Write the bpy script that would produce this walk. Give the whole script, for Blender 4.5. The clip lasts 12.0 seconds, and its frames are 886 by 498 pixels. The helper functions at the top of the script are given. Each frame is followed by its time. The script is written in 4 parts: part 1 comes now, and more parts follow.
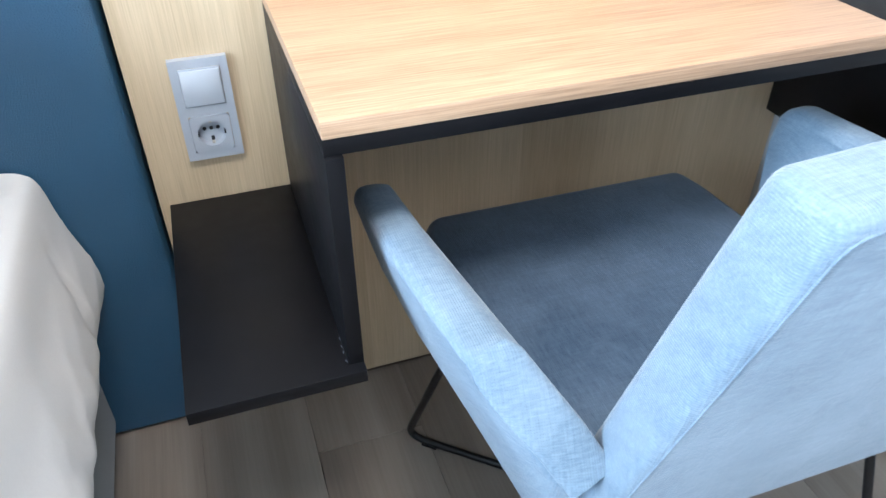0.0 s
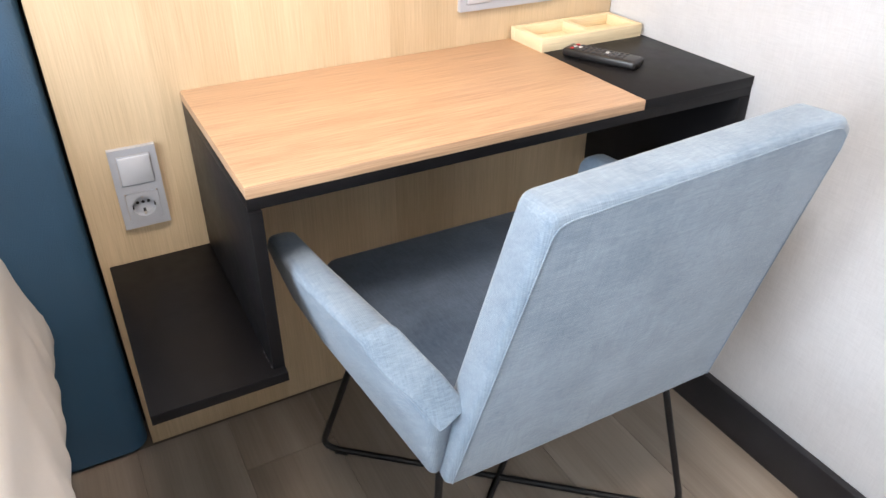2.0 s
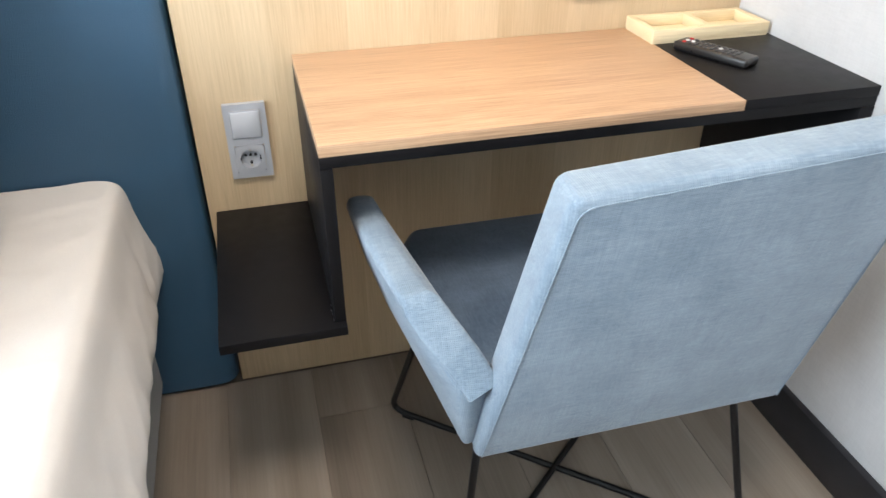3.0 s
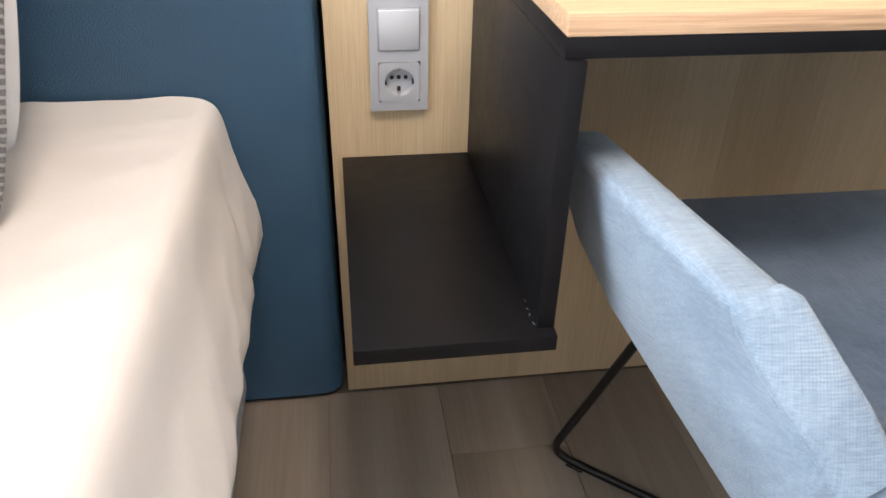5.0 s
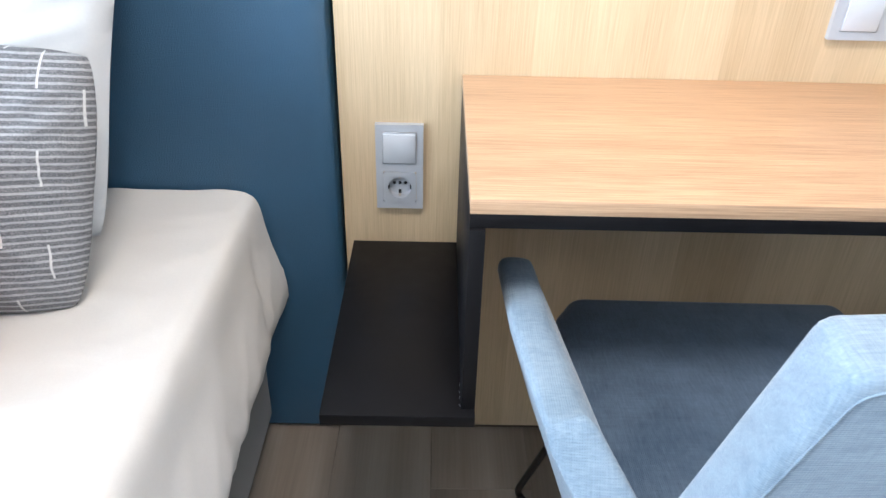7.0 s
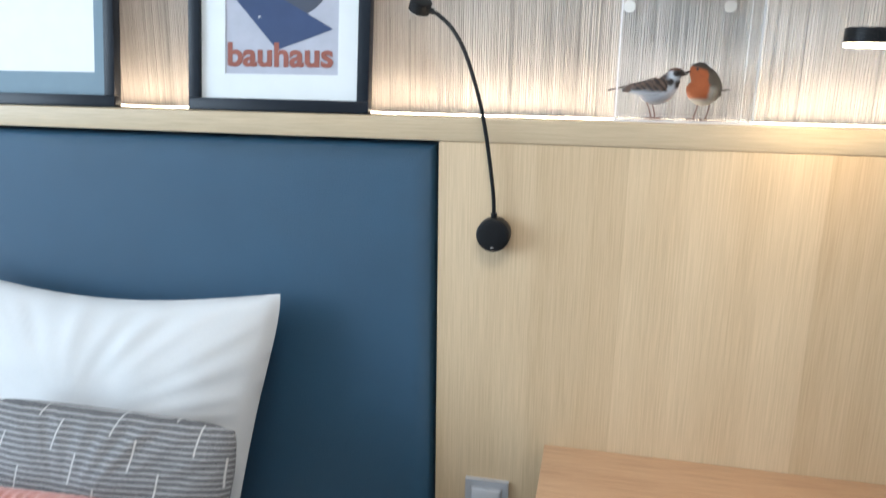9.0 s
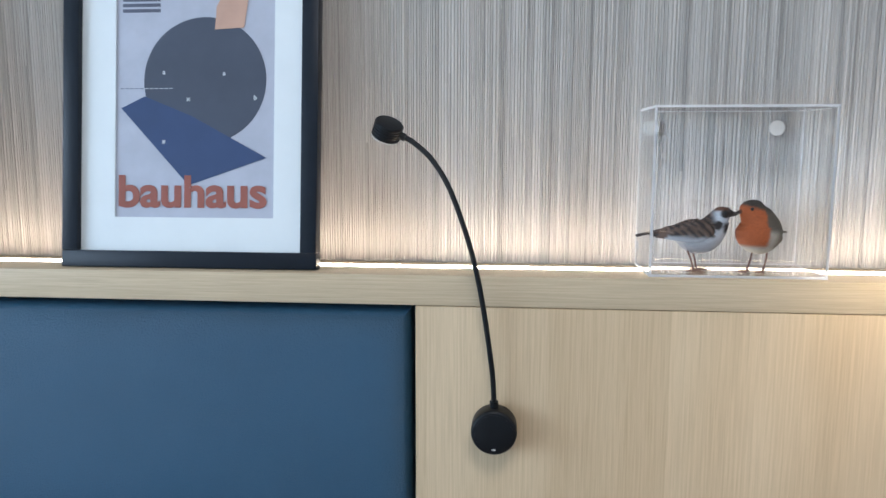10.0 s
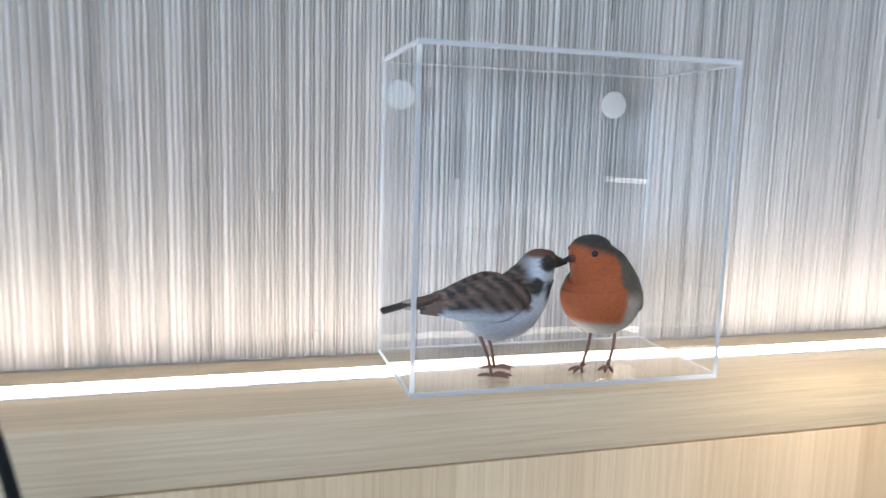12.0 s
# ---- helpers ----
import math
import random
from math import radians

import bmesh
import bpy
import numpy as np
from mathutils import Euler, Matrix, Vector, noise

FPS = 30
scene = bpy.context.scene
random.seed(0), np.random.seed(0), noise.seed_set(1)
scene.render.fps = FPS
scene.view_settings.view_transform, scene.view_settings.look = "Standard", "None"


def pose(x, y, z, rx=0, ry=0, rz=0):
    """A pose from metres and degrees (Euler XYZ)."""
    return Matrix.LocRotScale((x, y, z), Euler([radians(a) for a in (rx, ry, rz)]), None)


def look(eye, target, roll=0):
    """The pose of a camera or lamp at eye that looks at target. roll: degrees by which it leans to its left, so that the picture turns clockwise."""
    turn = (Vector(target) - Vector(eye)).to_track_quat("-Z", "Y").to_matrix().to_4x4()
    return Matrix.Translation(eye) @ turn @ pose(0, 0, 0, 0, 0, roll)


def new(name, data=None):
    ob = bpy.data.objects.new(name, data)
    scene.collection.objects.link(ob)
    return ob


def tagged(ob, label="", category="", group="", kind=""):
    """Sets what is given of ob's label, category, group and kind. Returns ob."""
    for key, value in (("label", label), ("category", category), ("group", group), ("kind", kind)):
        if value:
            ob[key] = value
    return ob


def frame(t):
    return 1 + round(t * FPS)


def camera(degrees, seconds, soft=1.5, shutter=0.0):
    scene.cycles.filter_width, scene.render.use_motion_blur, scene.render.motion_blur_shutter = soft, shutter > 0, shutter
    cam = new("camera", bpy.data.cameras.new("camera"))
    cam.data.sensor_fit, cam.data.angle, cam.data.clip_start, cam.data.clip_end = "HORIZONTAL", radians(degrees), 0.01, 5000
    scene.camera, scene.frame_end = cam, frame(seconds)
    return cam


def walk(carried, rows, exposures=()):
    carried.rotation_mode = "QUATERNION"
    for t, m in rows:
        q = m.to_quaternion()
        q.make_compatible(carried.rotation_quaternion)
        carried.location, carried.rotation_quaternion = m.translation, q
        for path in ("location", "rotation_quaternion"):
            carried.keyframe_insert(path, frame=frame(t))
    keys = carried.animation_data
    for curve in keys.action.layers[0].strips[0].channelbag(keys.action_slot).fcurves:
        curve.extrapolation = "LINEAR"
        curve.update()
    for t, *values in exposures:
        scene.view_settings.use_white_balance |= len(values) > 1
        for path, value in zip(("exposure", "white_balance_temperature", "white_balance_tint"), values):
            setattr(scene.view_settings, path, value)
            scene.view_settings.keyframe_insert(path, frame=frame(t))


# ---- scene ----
cam = camera(62.7, 12.0, 1.5, 0.2)
PATH = [
    (0, (0.099, -1.004, 1.065), (0.606, 0.508, -0.142), -0.4),
    (0.5, (0.037, -1.109, 1.113), (0.696, 0.373, -0.057), -0.2),
    (1, (-0.014, -1.194, 1.148), (0.776, 0.263, 0.029), -0.2),
    (1.5, (-0.002, -1.24, 1.176), (0.855, 0.209, 0.097), -0.0),
    (2, (0.011, -1.27, 1.195), (0.815, 0.221, 0.132), 0.1),
    (2.5, (0.044, -1.293, 1.188), (0.702, 0.264, 0.119), -0.0),
    (3, (0.112, -1.342, 1.19), (0.546, 0.278, 0.101), 0.1),
    (3.5, (0.126, -1.348, 1.215), (0.32, 0.322, 0.131), -0.7),
    (3.7, (0.125, -1.337, 1.224), (0.244, 0.339, 0.139), -0.9),
    (5.3, (-0.012, -0.914, 0.877), (0.274, 0.750, -0.196), 1.8),
    (5.5, (-0.013, -0.909, 0.888), (0.283, 0.753, -0.185), 2.0),
    (6, (0.003, -0.913, 0.965), (0.255, 0.752, -0.114), 2.0),
    (6.5, (0.043, -0.988, 1.073), (0.184, 0.691, -0.005), 1.9),
    (6.7, (0.085, -1.036, 1.098), (0.180, 0.649, 0.024), 1.8),
    (8.3, (0.259, -1.275, 1.306), (0.026, 0.52, 0.456), 0.9),
    (8.5, (0.243, -1.281, 1.334), (-0.01, 0.547, 0.562), 1.2),
    (9, (0.247, -1.165, 1.413), (-0.162, 0.727, 0.911), 0.7),
    (9.5, (0.198, -1.029, 1.466), (-0.163, 0.91, 1.138), 0.1),
    (10, (0.095, -0.856, 1.475), (-0.079, 1.117, 1.199), 0.1),
    (10.5, (0.025, -0.751, 1.468), (0.013, 1.222, 1.143), 0.3),
    (11, (0.031, -0.724, 1.476), (0.236, 1.239, 1.149), 0.7),
    (11.5, (0.1, -0.618, 1.499), (0.489, 1.322, 1.208), 1.0),
    (12, (0.17, -0.381, 1.467), (0.709, 1.525, 1.189), 1.6),
]
walk(cam, [(t, look(eye, target, roll)) for t, eye, target, roll in PATH],
     [(0, 0.35, 5550, 10), (0.5, 0.2, 5750, 12), (1.0, 0.05, 6450, 16), (1.5, 0.05, 6850, 20), (3.5, 0.0, 6500, 12), (5.5, 0.35, 6950, 20), (6.0, 0.35, 6850, 20), (6.5, 0.25, 6100, 16),
      (8.5, -0.45, 5850, 10), (9.0, -0.92, 6050, 10), (9.5, -1.2, 6350, 10), (10.0, -1.25, 5650, 10), (10.5, -1.38, 5500, 10), (11.0, -1.25, 5500, 10), (11.5, -1.15, 5300, 10), (12.0, -1.2, 5350, 10)])

# ---- light ----
world = bpy.data.worlds.new("world")
scene.world = world
world.use_nodes = True
wn = world.node_tree
sky = wn.nodes.new("ShaderNodeTexSky")
sky.sky_type, sky.sun_disc, sky.sun_elevation, sky.sun_rotation = "NISHITA", False, radians(40), radians(-90)
wn.links.new(sky.outputs[0], wn.nodes["Background"].inputs[0])
wn.nodes["Background"].inputs[1].default_value = 0.1

X0, X1, Y0, H = -2.75, 1.115, -3.3, 2.6      # room: west wall, east wall, south wall, ceiling
LEDGE, UNDER, BACK = 1.323, 1.286, 0.104       # ledge top, ledge underside, wall above the ledge
WY0, WY1, WZ0, WZ1 = -2.7, -0.7, 0.85, 2.35    # window in the west wall


def area(name, m, sx, sy, power, colour):
    d = bpy.data.lights.new(name, "AREA")
    d.shape, d.size, d.size_y, d.energy, d.color = "RECTANGLE", sx, sy, power, colour
    o = new(name, d)
    o.matrix_world = m
    return o


area("window_daylight", look((X0 + 0.05, (WY0 + WY1) / 2, (WZ0 + WZ1) / 2), (X0 + 2, (WY0 + WY1) / 2, 1.25)), 1.9, 1.4, 172, (0.74, 0.89, 1.0))
area("ceiling_lamp_light", look((0.25, -1.15, H - 0.07), (0.25, -1.15, 0)), 0.5, 0.5, 31, (1.0, 0.90, 0.78))

# ---- materials ----


def shader(name, rough=0.5, metal=0.0):
    m = bpy.data.materials.new(name)
    m.use_nodes = True
    t = m.node_tree
    b = t.nodes["Principled BSDF"]
    b.inputs["Roughness"].default_value, b.inputs["Metallic"].default_value = rough, metal
    return m, t, b


def node(t, kind, inputs=None, operation="", noise_dimensions="", bands_direction="", layer_name=""):
    n = t.nodes.new("ShaderNode" + kind)
    if operation:
        n.operation = operation
    if noise_dimensions:
        n.noise_dimensions = noise_dimensions
    if bands_direction:
        n.bands_direction = bands_direction
    if layer_name:
        n.layer_name = layer_name
    for k, v in (inputs or {}).items():
        if hasattr(v, "is_output"):
            t.links.new(v, n.inputs[k])
        else:
            n.inputs[k].default_value = v
    return n


def coords(t, scale=(1, 1, 1), spin=False):
    src = node(t, "TexCoord").outputs["Object"]
    if spin:
        r = node(t, "ObjectInfo").outputs["Random"]
        off = node(t, "VectorMath", {0: (7.3, 3.1, 5.7)}, operation="SCALE")
        t.links.new(r, off.inputs["Scale"])
        src = node(t, "VectorMath", {0: src, 1: off.outputs[0]}, operation="ADD").outputs[0]
    return node(t, "Mapping", {"Vector": src, "Scale": scale}).outputs[0]


def ramp(t, fac, stops):
    n = node(t, "ValToRGB", {"Fac": fac})
    e = n.color_ramp.elements
    while len(e) < len(stops):
        e.new(0.5)
    for k, (p, c) in zip(e, stops):
        k.position, k.color = p, (*c, 1)
    return n.outputs[0]


def mixed(t, fac, a, b, kind="MIX"):
    n = node(t, "MixRGB", {"Fac": fac})
    n.blend_type = kind
    for i, v in ((1, a), (2, b)):
        if hasattr(v, "is_output"):
            t.links.new(v, n.inputs[i])
        else:
            n.inputs[i].default_value = (*v, 1)
    return n.outputs[0]


def fuzz(t, vec, scale, detail=4, rough=0.6):
    return node(t, "TexNoise", {"Vector": vec, "Scale": scale, "Detail": detail, "Roughness": rough}).outputs["Fac"]


def relief(t, b, height, strength, dist=0.001):
    n = node(t, "Bump", {"Height": height, "Strength": strength, "Distance": dist})
    t.links.new(n.outputs[0], b.inputs["Normal"])


def plain(name, colour, rough=0.5, metal=0.0, vary=0.08, scale=18.0, bump=0.1, fine=400.0, spec=0.5):
    m, t, b = shader(name, rough, metal)
    v = coords(t)
    n = fuzz(t, v, scale)
    lo, hi = [c * (1 - vary) for c in colour], [min(1, c * (1 + vary)) for c in colour]
    t.links.new(ramp(t, n, [(0.3, lo), (0.7, hi)]), b.inputs["Base Color"])
    f = fuzz(t, v, fine, 3)
    t.links.new(node(t, "MapRange", {"Value": fuzz(t, v, scale * 2.3), "To Min": max(0, rough - 0.08), "To Max": min(1, rough + 0.08)}).outputs[0], b.inputs["Roughness"])
    b.inputs["Specular IOR Level"].default_value = spec
    if bump:
        relief(t, b, f, bump, 0.002 if bump > 0.8 else 0.0006)
    return m


def wood(name, dark, light, along="z", rough=0.45, strip=0.0, fine=1.0, spin=False, bump=0.25, pore=0.45):
    """Wood decor: long figure and fine pores along one axis, and tones that change from stave to stave."""
    m, t, b = shader(name, rough)
    k = {"x": (0.06, 1, 1), "y": (1, 0.06, 1), "z": (1, 1, 0.06)}[along]
    v = coords(t, k, spin)
    figure = fuzz(t, v, 16 * fine, 5, 0.55)
    pores = fuzz(t, coords(t, tuple(a if a == 1 else 0.018 for a in k), spin), 420 * fine, 3, 0.7)
    base = ramp(t, figure, [(0.3, dark), (0.5, [(a + c) / 2 for a, c in zip(dark, light)]), (0.72, light)])
    c = mixed(t, pore, base, ramp(t, pores, [(0.34, [x * 0.78 for x in dark]), (0.62, light)]))
    if strip:
        sx = node(t, "SeparateXYZ", {0: coords(t)}).outputs["XYZ".index("X")]
        cell = node(t, "Math", {0: node(t, "Math", {0: sx, 1: strip}, operation="DIVIDE").outputs[0]}, operation="FLOOR").outputs[0]
        tone = node(t, "TexWhiteNoise", {"W": cell}, noise_dimensions="1D").outputs["Value"]
        c = mixed(t, 1.0, c, ramp(t, tone, [(0.0, (0.87, 0.845, 0.81)), (1.0, (1.0, 1.0, 1.0))]), "MULTIPLY")
    t.links.new(c, b.inputs["Base Color"])
    t.links.new(node(t, "MapRange", {"Value": pores, "To Min": rough - 0.06, "To Max": rough + 0.12}).outputs[0], b.inputs["Roughness"])
    relief(t, b, pores, bump, 0.0005)
    return m


def cloth(name, dark, light, weave=900.0, rough=0.9, bump=0.5, blotch=6.0, sheen=0.3, streak=(1, 1, 1), slub=0.0):
    m, t, b = shader(name, rough)
    v = coords(t)
    big, mid = fuzz(t, v, blotch, 4), fuzz(t, coords(t, streak), 300, 4, 0.75)
    c = mixed(t, 0.5, ramp(t, big, [(0.35, dark), (0.65, light)]), ramp(t, mid, [(0.3, dark), (0.7, light)]))
    if slub:
        k1 = fuzz(t, coords(t, (0.05, 1, 1)), slub, 3, 0.7)
        k2 = fuzz(t, coords(t, (1, 0.06, 0.06)), slub, 3, 0.7)
        c = mixed(t, 1.0, c, ramp(t, mixed(t, 0.5, k1, k2), [(0.36, (0.80, 0.81, 0.83)), (0.62, (1.07, 1.06, 1.05))]), "MULTIPLY")
    t.links.new(c, b.inputs["Base Color"])
    b.inputs["Sheen Weight"].default_value = sheen
    b.inputs["Specular IOR Level"].default_value = 0.15
    w1 = node(t, "TexWave", {"Vector": v, "Scale": weave / 6.3, "Distortion": 1.5, "Detail": 1}, bands_direction="X").outputs["Fac"]
    w2 = node(t, "TexWave", {"Vector": v, "Scale": weave / 6.3, "Distortion": 1.5, "Detail": 1}, bands_direction="Z").outputs["Fac"]
    relief(t, b, mixed(t, 0.5, mixed(t, 0.5, w1, w2), mid), bump, 0.0008)
    return m


PANEL = wood("light_oak_panel", (0.55, 0.408, 0.25), (0.69, 0.535, 0.35), "z", 0.42, 0.145, 1.0, False, 0.3, 0.42)
LEDGEWOOD = wood("ledge_oak", (0.50, 0.39, 0.25), (0.66, 0.54, 0.37), "x", 0.42, 0, 1.3)
DESKWOOD = wood("desk_oak", (0.37, 0.212, 0.120), (0.60, 0.392, 0.240), "x", 0.38, 0, 1.0, False, 0.3, 0.62)
TRAYWOOD = wood("pale_wood", (0.68, 0.52, 0.30), (0.80, 0.66, 0.43), "x", 0.5, 0, 1.4)
FLOORWOOD = wood("floor_laminate", (0.165, 0.132, 0.105), (0.37, 0.315, 0.262), "y", 0.36, 0, 0.55, True, 0.06, 0.12)
GROOVE = plain("floor_joint", (0.15, 0.12, 0.095), 0.8)
CARCASS = plain("dark_laminate", (0.0068, 0.0064, 0.0072), 0.42, vary=0.15, bump=0.06, fine=900, spec=0.16)
GAPFILL = plain("dark_gap_fill", (0.010, 0.010, 0.011), 0.6, vary=0.15, bump=0.05, spec=0.2)
LEATHER = plain("blue_leatherette", (0.027, 0.083, 0.150), 0.42, vary=0.08, scale=4, bump=0.9, fine=420)
WHITEWALL = plain("white_wall", (0.60, 0.59, 0.57), 0.7, vary=0.03, bump=0.2, fine=220)
CEILWHITE = plain("ceiling_white", (0.66, 0.66, 0.65), 0.8, vary=0.02)
SKIRT = plain("black_skirting", (0.016, 0.016, 0.019), 0.38, vary=0.2)
SHEET = cloth("white_sheet", (0.61, 0.585, 0.555), (0.66, 0.635, 0.605), 1500, 0.85, 0.15, 3, 0.1)
PILLOWCASE = cloth("white_pillowcase", (0.62, 0.63, 0.64), (0.68, 0.685, 0.69), 1500, 0.85, 0.15, 3, 0.1)
BEDBASE = cloth("bed_base_grey", (0.045, 0.042, 0.040), (0.065, 0.060, 0.056), 900, 0.85, 0.4)
CHAIRCLOTH = cloth("blue_grey_velour", (0.150, 0.212, 0.275), (0.285, 0.362, 0.435), 800, 0.85, 1.0, 9, 0.35, (0.25, 1, 1), 420)
# The chair's velour again, darkened for the shade that lies on the seat.
SEATCLOTH = cloth("shaded_blue_velour", (0.050, 0.085, 0.135), (0.125, 0.175, 0.245), 800, 0.85, 1.0, 12, 0.4, (1, 0.2, 1), 420)
BLACKMETAL = plain("black_metal", (0.012, 0.012, 0.013), 0.38, 0.3, vary=0.2, bump=0.05)
LAMPBLACK = plain("black_lamp", (0.006, 0.007, 0.009), 0.42, vary=0.2, bump=0.05, spec=0.25)
SILVER = plain("silver_plastic", (0.48, 0.50, 0.54), 0.38, 0.25, vary=0.03, bump=0.04, fine=1200)
SILVERLIGHT = plain("silver_rocker", (0.60, 0.62, 0.66), 0.35, 0.2, vary=0.03, bump=0.03, fine=1200)
SOCKETDARK = plain("socket_hole", (0.01, 0.01, 0.012), 0.6)
CONTACT = plain("metal_contact", (0.55, 0.5, 0.42), 0.3, 0.9)
FRAMEBLACK = plain("black_picture_frame", (0.008, 0.012, 0.020), 0.4, vary=0.2, bump=0.05, spec=0.25)
MATBOARD = plain("mat_board", (0.74, 0.78, 0.80), 0.8, vary=0.02)
MATGREY = plain("grey_mat_board", (0.20, 0.28, 0.34), 0.8, vary=0.03)
PRINT = plain("print_paper", (0.44, 0.46, 0.54), 0.7, vary=0.06, scale=30)
PRINTDARK = plain("print_dark_grey", (0.060, 0.072, 0.105), 0.7, vary=0.08)
PRINTBLUE = plain("print_blue", (0.035, 0.062, 0.15), 0.7, vary=0.08)
PRINTRED = plain("print_red", (0.29, 0.095, 0.07), 0.7, vary=0.08)
PRINTPEACH = plain("print_peach", (0.52, 0.33, 0.25), 0.7, vary=0.08)
PRINTINK = plain("print_ink", (0.09, 0.10, 0.14), 0.7)
PRINTWHITE = plain("print_white", (0.6, 0.62, 0.66), 0.7)
PAPER = plain("white_paper", (0.80, 0.82, 0.84), 0.8, vary=0.02)
REMOTEBLACK = plain("remote_black", (0.012, 0.011, 0.011), 0.3, vary=0.2)
BUTTON = plain("remote_button", (0.055, 0.055, 0.06), 0.5)
BUTTONRED = plain("red_button", (0.5, 0.03, 0.03), 0.5)
BUTTONPALE = plain("pale_button", (0.55, 0.55, 0.55), 0.5)
DISCWHITE = plain("clear_pad", (0.62, 0.62, 0.60), 0.5)
WINDOWWHITE = plain("window_white", (0.8, 0.8, 0.8), 0.4)
CLAW = plain("bird_leg", (0.13, 0.062, 0.046), 0.5)


def glow(name, colour, strength):
    m, t, b = shader(name)
    b.inputs["Base Color"].default_value = (0.8, 0.8, 0.8, 1)
    b.inputs["Emission Color"].default_value = (*colour, 1)
    b.inputs["Emission Strength"].default_value = strength
    return m


LED = glow("led_diffuser", (1.0, 0.76, 0.51), 60.0)
LAMPGLOW = glow("lamp_diffuser", (1.0, 0.80, 0.52), 30.0)
CEILGLOW = glow("ceiling_lamp_diffuser", (1.0, 0.88, 0.72), 2.0)


def clear(name, tint, ior, rough=0.0):
    m, t, b = shader(name, rough)
    b.inputs["Base Color"].default_value = (*tint, 1)
    b.inputs["Transmission Weight"].default_value = 1.0
    b.inputs["IOR"].default_value = ior
    return m


ACRYLIC = clear("clear_acrylic", (0.955, 0.965, 0.975), 1.49)
# Whitish see-through skin: the glint of polished acrylic edges put into colour.
EDGEGLINT = clear("acrylic_edge_glint", (0.95, 0.97, 1.0), 1.3, 0.6)
ft = EDGEGLINT.node_tree.nodes["Principled BSDF"]
ft.inputs["Transmission Weight"].default_value, ft.inputs["Alpha"].default_value = 0.45, 0.75
PANE = clear("window_glass", (1, 1, 1), 1.45)


def reeds():
    """Grass-cloth: each strand has its own tone, with streaks and knots along it."""
    m, t, b = shader("grasscloth_strands", 0.7)
    own = node(t, "NewGeometry").outputs["Random Per Island"]
    streak = fuzz(t, coords(t, (1, 1, 0.05)), 260, 4, 0.7)
    big = fuzz(t, coords(t, (1, 1, 0.15)), 9, 3)
    a = ramp(t, own, [(0.0, (0.25, 0.235, 0.22)), (0.07, (0.40, 0.38, 0.355)), (0.35, (0.50, 0.475, 0.445)), (1.0, (0.58, 0.555, 0.525))])
    c = mixed(t, 0.30, a, ramp(t, streak, [(0.3, (0.30, 0.275, 0.25)), (0.65, (0.60, 0.565, 0.525))]))
    c = mixed(t, 1.0, c, ramp(t, big, [(0.3, (0.86, 0.86, 0.87)), (0.7, (1, 1, 1))]), "MULTIPLY")
    t.links.new(c, b.inputs["Base Color"])
    relief(t, b, streak, 0.4, 0.0006)
    return m


REED = reeds()


def vinyl():
    """White woven wall covering of the east wall."""
    m, t, b = shader("woven_vinyl", 0.65)
    v = coords(t)
    c = ramp(t, fuzz(t, v, 5), [(0.3, (0.47, 0.47, 0.475)), (0.7, (0.54, 0.54, 0.545))])
    up = fuzz(t, coords(t, (1, 1, 0.08)), 330, 3, 0.7)
    across = fuzz(t, coords(t, (1, 0.08, 1)), 330, 3, 0.7)
    wv = mixed(t, 0.5, up, across)
    t.links.new(mixed(t, 0.12, c, ramp(t, wv, [(0.35, (0.4, 0.4, 0.4)), (0.6, (0.85, 0.85, 0.84))])), b.inputs["Base Color"])
    relief(t, b, wv, 0.55, 0.0012)
    return m


VINYL = vinyl()


def striped():
    """Grey cushion cover: thin pale lines across, broken by short white dashes."""
    m, t, b = shader("striped_cover", 0.9)
    s = node(t, "SeparateXYZ", {0: coords(t)})
    x, z = s.outputs[0], s.outputs[2]

    def op(kind, a, c=0.0):
        return node(t, "Math", {0: a, 1: c}, operation=kind).outputs[0]
    wob = op("MULTIPLY", op("SUBTRACT", fuzz(t, coords(t), 14), 0.5), 0.006)
    zz = op("ADD", z, wob)
    line = op("LESS_THAN", op("FRACT", op("DIVIDE", op("ADD", zz, 3.0), 0.0085)), 0.36)
    col = op("DIVIDE", op("ADD", x, 3.0), 0.044)
    shift = op("MULTIPLY", op("FRACT", op("MULTIPLY", op("FLOOR", col), 0.381)), 0.115)
    dash = op("MULTIPLY", op("LESS_THAN", op("FRACT", col), 0.055), op("LESS_THAN", op("FRACT", op("DIVIDE", op("ADD", op("ADD", zz, 3.0), shift), 0.115)), 0.38))
    c = mixed(t, line, (0.085, 0.085, 0.095), (0.40, 0.40, 0.41))
    c = mixed(t, dash, c, (0.75, 0.74, 0.72))
    c = mixed(t, 0.35, c, ramp(t, fuzz(t, coords(t), 500, 3), [(0.3, (0.05, 0.05, 0.055)), (0.7, (0.5, 0.5, 0.5))]))
    t.links.new(c, b.inputs["Base Color"])
    relief(t, b, op("ADD", line, fuzz(t, coords(t), 900, 2)), 0.35, 0.0008)
    return m


STRIPED = striped()
PINK = cloth("pink_knit", (0.46, 0.17, 0.15), (0.72, 0.40, 0.35), 700, 0.95, 0.7, 40, 0.3)


